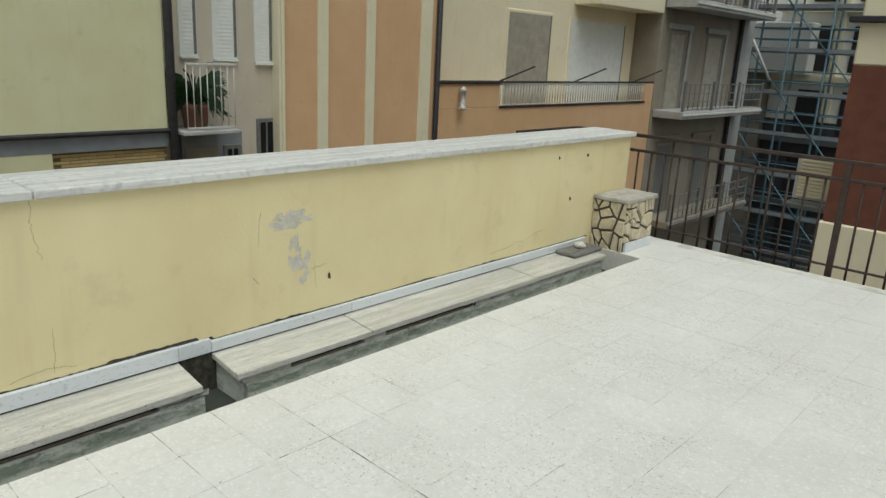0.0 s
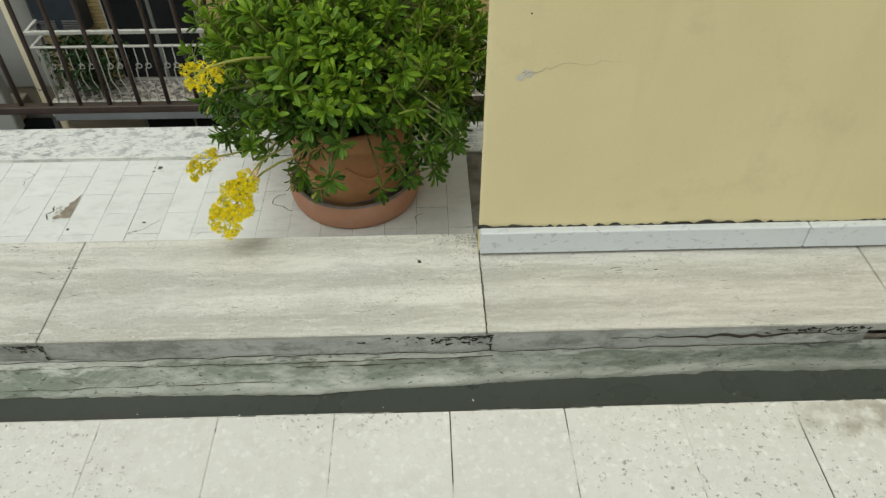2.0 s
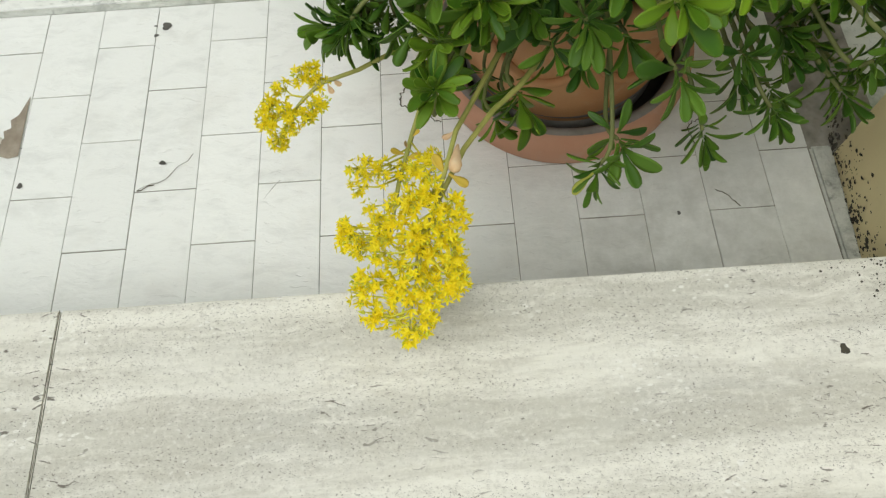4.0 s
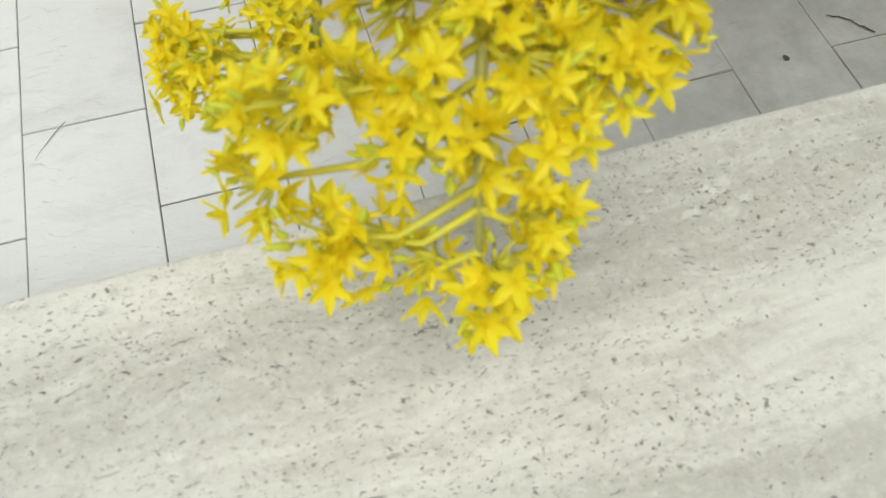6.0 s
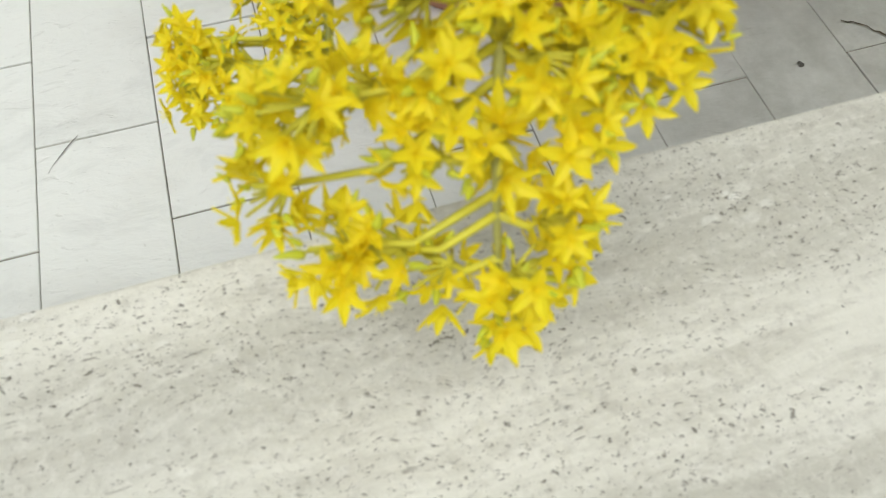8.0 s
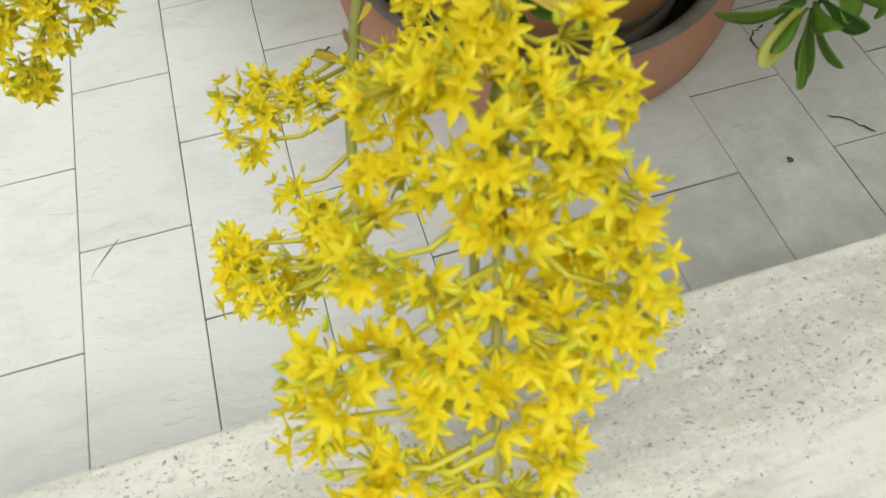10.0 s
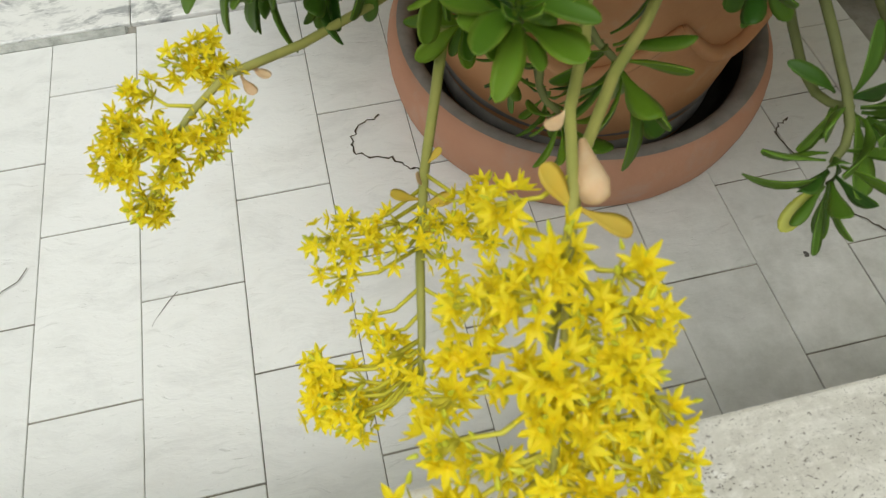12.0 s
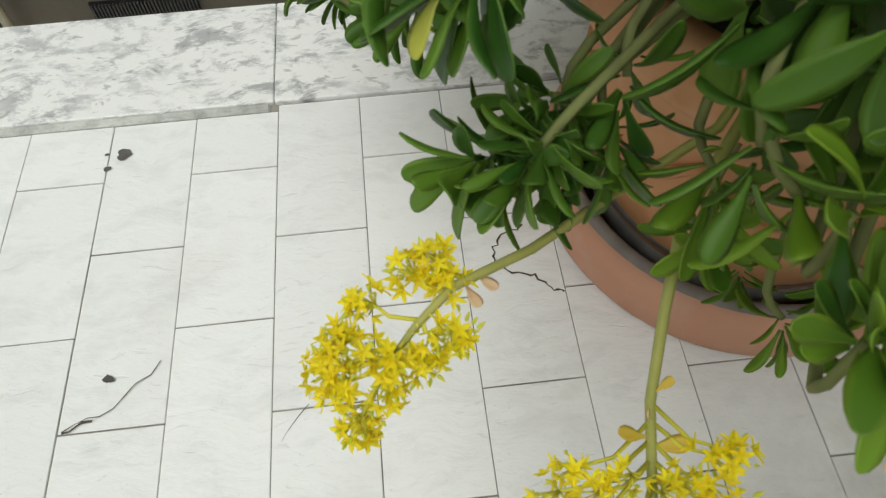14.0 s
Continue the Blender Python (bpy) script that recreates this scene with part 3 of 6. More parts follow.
gv, gf = [], []
for i, x in enumerate(xs):
    gate = max(0.0, noise.noise((x * 3.1, 0, 0)) + 0.12) * max(0.0, noise.noise((x * 23.0, 4, 0)) + 0.35)
    h = -0.002 + 0.024 * gate + r.uniform(0, 0.006) * (1.0 if x > 1.9 else 1.8)
    if 2.8 < x < 3.27:
        h += 0.010
    zt = 0.0 if x < 3.2 else -0.014
    gv += [(x, WALL_F - 0.0022, 0.303 + zt), (x, WALL_F - 0.0022, 0.3065 + zt + h)]
    if i:
        gf.append((2 * i - 2, 2 * i, 2 * i + 1, 2 * i - 1))
part("grime_line", mesh_of("grime_line", gv, gf, GRIME_AND_SHADE), wall, "ragged black grime along the skirting")

# coping slabs
edges = [WALL_L - 0.02, 2.575, 4.10, 5.62, WALL_R + 0.03]
for i, (a, b) in enumerate(zip(edges, edges[1:])):
    slab("coping_slab", (a + 0.0015, WALL_F - 0.032, WALL_H + 0.001), (b - 0.0015, WALL_B + 0.03, COP_H + 0.002 * (i % 2)), COPING, wall, 0.005, "weathered grey-white marble coping" if i == 0 else "")

# dirt where the wall's end meets the ledge and the sill
gs = []
for k in range(420):
    t = rng.random()
    y = -0.502 + 0.35 * t
    x = (1.161 + 0.039 * (y + 0.552) / 0.102 if y < -0.45 else 1.200 + 0.014 * (y + 0.45) / 0.235) - 0.0022
    z = (SLAB_Z if y < LEDGE_B else 0.0) + abs(rng.gauss(0, 0.03 if y > LEDGE_B else 0.016))
    v, f = blot((x, y, z), rng.choice((0.0008, 0.0012, 0.002, 0.0034)), 0, rng, 7, rough=0.6)
    gs.append((v, f))
part("grime_specks", mesh_of("end_grime", *merge(gs), GRIME_AND_SHADE), wall, kind="stuff")
prism("render_stub", [(1.1785, -0.482), (1.199, -0.482), (1.214, -0.20), (1.1785, -0.20)], -0.006, 0.004, EDGECON, wall, 0.004)

# ---- travertine ledge ----
ledge = tagged(slab("ledge", (-6, LEDGE_F + 0.022, -0.24), (GAP_L - 0.02, LEDGE_B - 0.012, 0.178), CONCRETE, bevel=0), "low masonry ledge with travertine slabs beside a drainage channel", "ledge", kind="structure")
slab("ledge_core", (GAP_R + 0.02, LEDGE_F + 0.022, -0.24), (6.30, WALL_F + 0.01, 0.178), CONCRETE, ledge, 0)
edges = [-6, -3.0, -1.9, -0.87, 0.150, 1.163, 2.137, GAP_L]
edges2 = [GAP_R, 4.045, 4.76, 5.47, 6.36]
for es in (edges, edges2):
    for i, (a, b) in enumerate(zip(es, es[1:])):
        dz = 0.0015 * math.sin(a * 5)
        g0, g1 = (0.0004 if q in (0.150, -0.87) else 0.0014 for q in (a, b))
        front, back = LEDGE_F - (0.020 if a > 2.0 else 0.0), -0.55 if a > 1.1 else LEDGE_B
        foot = [(q + g - (0.033 * min(1.0, (q - 2.137) / 0.9) if y == front and q > 2.137 else 0.0), y) for q, g, y in ((a, g0, front), (b, -g1, front), (b, -g1, back), (a, g0, back))]
        prism("travertine_slab", foot, 0.200 + dz, SLAB_Z + dz, OLDTRAV if a > 1.1 else TRAV, ledge, 0.002)


def rough_strip(name, x0, x1, ztop, zbot, y, depth, material, seed, wave=0.012, step=0.02, label="", rise=0.0, uneven=1.0):
    """A band of render on the ledge's front with a ragged lower edge and an uneven face."""
    r = random.Random(seed)
    n = max(3, int((x1 - x0) / step))
    verts, faces = [], []
    for i in range(n + 1):
        x = x0 + (x1 - x0) * i / n
        zb = zbot + rise * min(2.0, max(0.0, x)) + wave * (noise.noise((x * 4, seed, 0)) * 1.6 + noise.noise((x * 17, seed, 3)) * 0.6) + r.uniform(-0.002, 0.002)
        for k in range(7):
            t = k / 6
            z = ztop + (zb - ztop) * t
            d = uneven * 0.004 * noise.noise((x * 9, z * 30, seed)) + uneven * 0.003 * noise.noise((x * 40, z * 60, seed))
            verts.append((x, y + d, z))
        verts.append((x, y + depth, zb))
    for i in range(n):
        for k in range(7):
            a = i * 8 + k
            faces.append((a, a + 1, a + 9, a + 8))
    return part(name, mesh_of(name, verts, faces, material), ledge, label)


rough_strip("mortar_bed", -6, 2.05, 0.2262, 0.168, LEDGE_F - 0.0045, 0.03, EDGECON, 1, 0.004, uneven=0.35, label="grey mortar bed under the slabs")
rough_strip("mortar_bed", 2.88, GAP_L, 0.2010, 0.172, LEDGE_F - 0.0045, 0.03, EDGECON, 2, 0.006, uneven=0.35)
rough_strip("mortar_bed", GAP_R, 3.52, 0.2010, 0.168, LEDGE_F - 0.0045, 0.03, EDGECON, 3, 0.006, uneven=0.35)
rough_strip("mortar_bed", 3.97, 4.12, 0.2010, 0.168, LEDGE_F - 0.0045, 0.03, EDGECON, 4, 0.006, uneven=0.35)
rough_strip("mortar_bed", 4.85, 6.30, 0.2010, 0.168, LEDGE_F - 0.0045, 0.03, EDGECON, 5, 0.006, uneven=0.35)


def fillet(x0, x1, seed, label=""):
    """The sloping cement fillet between ledge and channel, with a ragged foot."""
    n = int((x1 - x0) / 0.012)
    rows = 11
    verts, faces = [], []
    for i in range(n + 1):
        x = x0 + (x1 - x0) * i / n
        w = 0.008 + 0.046 * max(0.0, min(1.0, (1.7 - x) / 1.0))
        w += 0.004 * noise.noise((x * 3.5, seed, 0)) + 0.0035 * noise.noise((x * 15, seed, 2)) + 0.002 * noise.noise((x * 75, seed, 5))
        zb = channel_z(x) + 0.001
        for k in range(rows):
            t = k / (rows - 1)
            z = 0.1685 + (zb - 0.1685) * t
            y = LEDGE_F - 0.002 - w * t ** 1.35
            rough = 0.0035 * noise.noise((x * 11, z * 40, seed)) + 0.002 * noise.noise((x * 45, z * 80, seed))
            lip = 0.004 if k == rows - 2 else 0.0
            verts.append((x, y + rough * (0.3 + t), z + lip))
        verts.append((x, y + 0.004, zb - 0.012))
    r = rows + 1
    for i in range(n):
        for k in range(rows):
            a = i * r + k
            faces.append((a, a + 1, a + r + 1, a + r))
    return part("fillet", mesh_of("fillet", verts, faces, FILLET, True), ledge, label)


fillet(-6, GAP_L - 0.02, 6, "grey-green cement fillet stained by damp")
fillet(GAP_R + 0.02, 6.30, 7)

for x0, x1, z0, w0, seed in ((-0.2, 0.42, 0.150, 0.0012, 41), (0.40, 1.15, 0.149, 0.0020, 42), (0.72, 1.02, 0.139, 0.0016, 43), (-0.9, 0.7, 0.112, 0.0014, 44), (1.10, 1.18, 0.150, 0.0024, 45)):
    rr = random.Random(seed)
    n = int((x1 - x0) / 0.02)
    line = []
    for i in range(n + 1):
        x = x0 + (x1 - x0) * i / n
        z = z0 + 0.004 * noise.noise((x * 9, seed, 0)) + rr.uniform(-0.0012, 0.0012)
        t = (0.1685 - z) / (0.1685 - channel_z(x))
        w = 0.008 + 0.046 * max(0.0, min(1.0, (1.7 - x) / 1.0))
        line.append((x, LEDGE_F - 0.0045 - w * t ** 1.35, z))
    part("crack", mesh_of("crack", *ribbon(line, [w0 * max(0.05, 0.9 + 1.3 * noise.noise((q * 0.31, seed, 3))) for q in range(n + 1)], (0, -0.75, 0.66), 0.0012), CRACK), ledge)
# black blocks set back under the slabs stand for the shade in there
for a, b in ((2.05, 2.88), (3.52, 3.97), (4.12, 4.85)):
    slab("hollow_shade", (a, LEDGE_F + 0.020, 0.160), (b, LEDGE_F + 0.05, 0.199), GRIME_AND_SHADE, ledge, 0)
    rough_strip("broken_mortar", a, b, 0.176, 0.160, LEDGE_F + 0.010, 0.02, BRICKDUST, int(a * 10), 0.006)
part("crack", mesh_of("crack", *ribbon(wander((1.45, LEDGE_F - 0.006, 0.206), (2.05, LEDGE_F - 0.006, 0.203), 22, 0.006, random.Random(3), 1), [0.002 + 0.008 * math.sin(math.pi * i / 22) ** 4 for i in range(23)], (0, -1, 0), 0.003), CRACK), ledge)
part("crack", mesh_of("crack", *ribbon(wander((-0.9, LEDGE_F - 0.005, 0.168), (2.05, LEDGE_F - 0.005, 0.168), 70, 0.004, random.Random(5), 1), [0.0025] * 71, (0, -1, 0), 0.003), CRACK), ledge)
part("crack", mesh_of("crack", *ribbon(wander((2.9, LEDGE_F - 0.006, 0.178), (3.09, LEDGE_F - 0.006, 0.198), 10, 0.006, random.Random(8), 1), [0.003] * 11, (0, -1, 0), 0.004), CRACK), ledge)
for x in (0.150, 1.163):
    sp = [blot((x - 0.018 + rng.gauss(0, 0.018), LEDGE_F - 0.0068, 0.2235 - abs(rng.gauss(0, 0.004))), rng.uniform(0.001, 0.0035), 1, rng, 9, (1.6, 0.7), 0.7) for k in range(26)]
    sp += [blot((x + 0.010 + rng.gauss(0, 0.0015), LEDGE_F - 0.0066, 0.218 - 0.045 * rng.random()), rng.uniform(0.001, 0.0026), 1, rng, 9, (0.7, 1.6), 0.6) for k in range(20)]
    part("grime_spot", mesh_of("grime_spot", *merge(sp), GRIME_AND_SHADE), ledge)
# sooty patches on the mortar bed
for x0, x1, count in ((0.93, 1.17, 48), (1.80, 2.05, 40), (0.05, 0.16, 14), (-0.5, 0.0, 14)):
    sp = [blot((x1 - abs(rng.gauss(0, 0.5 * (x1 - x0))), LEDGE_F - 0.0066 - 0.00002 * k, 0.2225 - abs(rng.gauss(0, 0.014))), rng.uniform(0.0012, 0.0055), 1, rng, 10, (1.4, 0.8), 0.75) for k in range(count)]
    part("grime_patch", mesh_of("grime_patch", *merge(sp), GRIME_AND_SHADE), ledge)
part("crack", mesh_of("joint_crack", *ribbon(wander((1.1635, LEDGE_F - 0.004, SLAB_Z), (1.1635, -0.50, SLAB_Z), 24, 0.0025, random.Random(21), 2), [0.0008 + 0.0018 * random.Random(k).random() for k in range(25)], (0, 0, 1), 0.0022), CRACK), ledge)
part("crack", mesh_of("fine_joint", *ribbon(wander((0.1502, LEDGE_F - 0.002, SLAB_Z), (0.1502, LEDGE_B, SLAB_Z), 24, 0.0006, random.Random(22), 2), [0.0004 + 0.0006 * random.Random(k).random() for k in range(25)], (0, 0, 1), 0.0024), CRACK), ledge)
part("grime_spot", mesh_of("grime_dot", *blot((1.011, -0.590, SLAB_Z + 0.002), 0.0055, 2, rng, 10), GRIME_AND_SHADE), ledge)
gs = []
for k in range(260):
    gs.append(blot((1.162 - abs(rng.gauss(0, 0.05)), -0.49 - abs(rng.gauss(0, 0.035)), SLAB_Z + 0.002), rng.uniform(0.0005, 0.0017), 2, rng, 6))
part("grime_specks", mesh_of("grime_specks", *merge(gs), GRIME_AND_SHADE), ledge, kind="stuff")

# white flecks lying in the channel
fl = []
for k in range(60):
    x = rng.uniform(-0.9, 3.1)
    fl.append(blot((x, rng.uniform(-1.0, -0.90), channel_z(x) + 0.003), rng.choice((0.001, 0.0015, 0.003)), 2, rng, 7, rough=0.5))
tagged(part("plaster_flecks", mesh_of("plaster_flecks", *merge(fl), PATCH)), "small white plaster flecks on the channel floor", "debris", kind="stuff")

# ---- marble edge of the sill ----
edges = [-6, -3.3, -1.45, 0.295, 2.1, 4.2, 6.3, 7.25]
for i, (a, b) in enumerate(zip(edges, edges[1:])):
    slab("marble_slab", (a + 0.0005, MARB_F, -0.01), (b - 0.0005, MARB_B, 0.006), MARBLE, sill, 0.0015, "white marble edging with grey veins" if i == 0 else "")
slab("mortar_joint", (-6, MARB_F - 0.0115, -0.01), (0.29, MARB_F + 0.002, 0.003), EDGECON, sill, 0.003)
slab("sill_core", (1.30, WALL_B - 0.01, -0.25), (7.25, MARB_B - 0.01, -0.011), CONCRETE, sill, 0)

# ---- railing ----
RAIL_Y = 0.465


def railing():
    r = tagged(new("railing"), "dark brown iron railing of plain upright bars along the roof edge", "railing", kind="structure")
    bar = tube_mesh("bar", [(0, 0, 0.05), (0, 0, 0.90)], 0.0085, IRON, 6)
    x = -0.460 - 0.1084 * 50
    while x < 1.30:
        part("bar", bar, r, at=(x, RAIL_Y, 0))
        x += 0.1084
    for z, h in ((0.030, 0.030), (0.88, 0.020), (1.005, 0.028)):
        slab("rail", (-6, RAIL_Y - 0.018, z), (1.32, RAIL_Y + 0.018, z + h), IRON, r, 0.003)
    for x in (-2.4, 1.31):
        slab("post", (x - 0.018, RAIL_Y + 0.019, -0.4), (x + 0.018, RAIL_Y + 0.045, 1.0), IRON, r, 0.003)
    # the length round the terrace's far corner
    cx, cy = 7.36, 0.17
    for x in np.arange(6.55, cx, 0.125):
        part("bar", bar, r, at=(x, cy, 0))
    for y in np.arange(cy - 0.125, -6, -0.125):
        part("bar", bar, r, at=(cx, y, 0))
    for z, h in ((0.10, 0.045), (0.25, 0.012), (0.88, 0.022), (1.005, 0.028)):
        slab("rail", (6.45, cy - 0.018, z), (cx, cy + 0.018, z + h), IRON, r, 0.003)
        slab("rail", (cx - 0.018, -6.5, z), (cx + 0.018, cy - 0.019, z + h), IRON, r, 0.003)
    for x, y in ((6.46, cy), (cx, cy), (cx, -2.089), (cx, -4.4)):
        slab("post", (x - 0.02, y - 0.021, -0.3), (x + 0.02, y + 0.021, 1.004), IRON, r, 0.003)
    return r


railing()


# ---- pot, saucer, plant ----
PX, PY = 0.802, -0.003
prof = [(0.0, 0.003), (0.192, 0.003), (0.201, 0.006), (0.207, 0.018), (0.2115, 0.040), (0.2125, 0.056), (0.2105, 0.070), (0.2050, 0.080), (0.198, 0.0845), (0.190, 0.084), (0.184, 0.078), (0.180, 0.060), (0.175, 0.024), (0.168, 0.016), (0.0, 0.015)]
saucer = tagged(part("saucer", mesh_of("saucer", *lathe(prof, 80, 0.0005), SAUCER, True), at=(PX, PY, 0)), "round terracotta saucer standing on white tiles", "saucer")
part("grey_rim", mesh_of("grey_rim", *lathe([(0.2010, 0.0838), (0.197, 0.0858), (0.1897, 0.0850), (0.1832, 0.078), (0.1805, 0.068)], 80, 0.0005), POTGREY, True), saucer, "grey limescale on the saucer rim", (PX, PY, 0))
part("black_inside", mesh_of("black_inside", *lathe([(0.1803, 0.068), (0.1788, 0.058), (0.1745, 0.026), (0.167, 0.0175), (0.0, 0.0165)], 80, 0.0005), BLACKCLAY, True), saucer, "black inside of the saucer", (PX, PY, 0))

pot = tagged(new("flower_pot"), "large terracotta flower pot with relief garlands in a saucer", "flower pot")
pot.location = (PX, PY, 0.018)
prof = [(0.0, 0.0), (0.148, 0.0), (0.153, 0.004), (0.154, 0.018), (0.150, 0.023), (0.155, 0.036), (0.163, 0.07), (0.181, 0.20), (0.188, 0.255), (0.205, 0.262), (0.209, 0.275), (0.208, 0.312), (0.203, 0.320), (0.188, 0.320), (0.180, 0.300), (0.176, 0.285)]
part("body", mesh_of("pot_body", *lathe(prof, 72, 0.0006), POT, True), pot)
part("foot_band", mesh_of("foot_band", *lathe([(0.1540, 0.012), (0.1565, 0.016), (0.1572, 0.030), (0.1560, 0.040), (0.1535, 0.044), (0.1590, 0.050), (0.1606, 0.060), (0.1612, 0.066)], 72), POTGREY, True), pot, "grey band of limescale on the foot")
part("soil", mesh_of("soil", *lathe([(0.0, 0.292), (0.1, 0.290), (0.179, 0.286)], 40), SOIL, True), pot, "dark potting soil")
gar = []
for k in range(8):
    a0 = 2 * math.pi * k / 8
    path = []
    for i in range(13):
        t = i / 12
        a = a0 + t * 2 * math.pi / 8
        z = 0.205 - 0.055 * math.sin(math.pi * t)
        rr = 0.163 + (z - 0.07) * 0.14 + 0.003
        path.append((rr * math.cos(a), rr * math.sin(a), z))
    gar.append(tube(path, [0.004 + 0.004 * math.sin(math.pi * i / 12) for i in range(13)], 7))
part("garland", mesh_of("garland", *merge(gar), POT, True), pot, "moulded relief garland")


def leaf_shape(length, width, curve, thick=0.0032):
    """A thick spoon-shaped leaf along +y with a round tip and a shallow trough along its middle."""
    rows = [(0.0, 0.22), (0.15, 0.27), (0.33, 0.50), (0.50, 0.82), (0.65, 0.99), (0.79, 1.0), (0.91, 0.80), (0.975, 0.45)]
    ring = [(-1.0, 0.34, 0.0), (-0.5, 0.13, 0.50), (0.0, 0.0, 0.42), (0.5, 0.13, 0.50), (1.0, 0.34, 0.0), (0.55, 0.16, -0.85), (0.0, 0.0, -1.15), (-0.55, 0.16, -0.85)]
    verts, faces = [], []
    for t, w in rows:
        z = curve * length * t * t
        hw = width / 2 * w
        th = thick * (1.2 - 0.55 * t) * min(1, w * 2)
        verts += [(u * hw, length * t, z + rise * hw + up * th) for u, rise, up in ring]
    for i in range(len(rows) - 1):
        for k in range(8):
            a, b = 8 * i + k, 8 * i + (k + 1) % 8
            faces.append((a, a + 8, b + 8, b))
    n = len(verts)
    verts.append((0, length, curve * length + 0.03 * width))
    for k in range(8):
        faces.append((n - 8 + k, n, n - 8 + (k + 1) % 8))
    return verts, faces


LEAVES = [leaf_shape(1.0, w, c, 0.04) for w, c in ((0.37, -0.62), (0.34, -0.30), (0.40, -0.12), (0.35, 0.12))]
RIM = [1.0, 0.25, 0.0, 0.25, 1.0, 0.2, 0.0, 0.2] * 8 + [1.0]


def add_rim(me, copies=1):
    """Marks the leaf edges, which are paler."""
    me.attributes.new("rim", "FLOAT", "POINT").data.foreach_set("value", RIM * copies)
    return me


LEAF_MESH = [[add_rim(mesh_of("leaf", v, f, mat, True)) for v, f in LEAVES] for mat in (LEAF, HALF_LIT_LEAF)]
LEAF_NP = [(np.array(v), f) for v, f in LEAVES]


def frame_of(axis, spin):
    """A turn that sends +z along axis."""
    return Vector(axis).to_track_quat("Z", "Y").to_matrix() @ Matrix.Rotation(spin, 3, "Z")


def rosette(at, axis, size, rng, count):
    """Leaf poses of one rosette: (variant, matrix)."""
    base = frame_of(axis, rng.uniform(0, 6.3))
    out = []
    for k in range(count):
        t = k / count
        tilt = radians(10 + (58 if axis[2] > 0.35 else 84) * t ** 0.8 + rng.uniform(-15, 15))
        ln = size * (0.62 + 0.45 * math.sin(math.pi * min(1, 0.25 + 0.7 * t))) * rng.uniform(0.85, 1.15)
        # +y of the leaf leans away from the axis; its upper side faces the axis
        m = base @ Matrix.Rotation(k * 2.39996 + rng.uniform(-0.2, 0.2), 3, "Z") @ Matrix.Rotation(math.pi / 2 - tilt, 3, "X") @ Matrix.Rotation(rng.gauss(0, 0.38), 3, "Y")
        p = Vector(at) - Vector(axis).normalized() * (0.034 * t * size / 0.05) + m @ Vector((0, 0.004, 0))
        out.append((rng.randrange(4), Matrix.LocRotScale(p, m.to_quaternion(), Vector((ln * rng.uniform(0.72, 1.12), ln, ln)))))
    return out


rng = random.Random(21)
plant = tagged(new("succulent_plant"), "large bushy green succulent with thick leaves and yellow flower heads", "plant")
ROOT = Vector((PX + 0.01, PY + 0.01, 0.30))
C, R = Vector((0.80, 0.00, 0.41)), Vector((0.435, 0.405, 0.355))
heads = []
N = 620
for k in range(N):
    zz = 1 - 1.45 * (k + 0.5) / N
    a = k * 2.39996
    d = Vector((math.sqrt(1 - zz * zz) * math.cos(a), math.sqrt(1 - zz * zz) * math.sin(a), zz))
    f = rng.uniform(0.74, 1.04) * (1 + 0.10 * noise.noise(d * 2.3))
    p = C + Vector((R.x * d.x * f, R.y * d.y * f, R.z * d.z * f))
    p += Vector((rng.uniform(-1, 1), rng.uniform(-1, 1), rng.uniform(-1, 1))) * 0.018
    if p.x > 1.135 and p.y < -0.12:
        p.x = 1.135 - rng.uniform(0, 0.06)
    if p.z < 0.52 and p.y < -0.03 and p.x < 0.80:
        continue
    if (p - Vector((0.456, -0.45, 0.64))).length < (0.19 if p.z > 0.62 else 0.31):
        continue
    if p.z < 0.24 and rng.random() < 0.45:
        continue
    if p.z < (0.345 if p.y < -0.1 and 0.56 < p.x < 0.98 else 0.31) and p.y < 0.0:
        continue
    if p.z < 0.22 and -0.5 < d.x < 0.4 and d.y < -0.3:
        continue
    axis = (Vector((d.x, d.y, d.z + 0.45)) + Vector((rng.uniform(-1, 1), rng.uniform(-1, 1), rng.uniform(-1, 1))) * 0.35).normalized()
    heads.append((p, axis, rng.uniform(0.028, 0.039), rng.randrange(13, 18)))
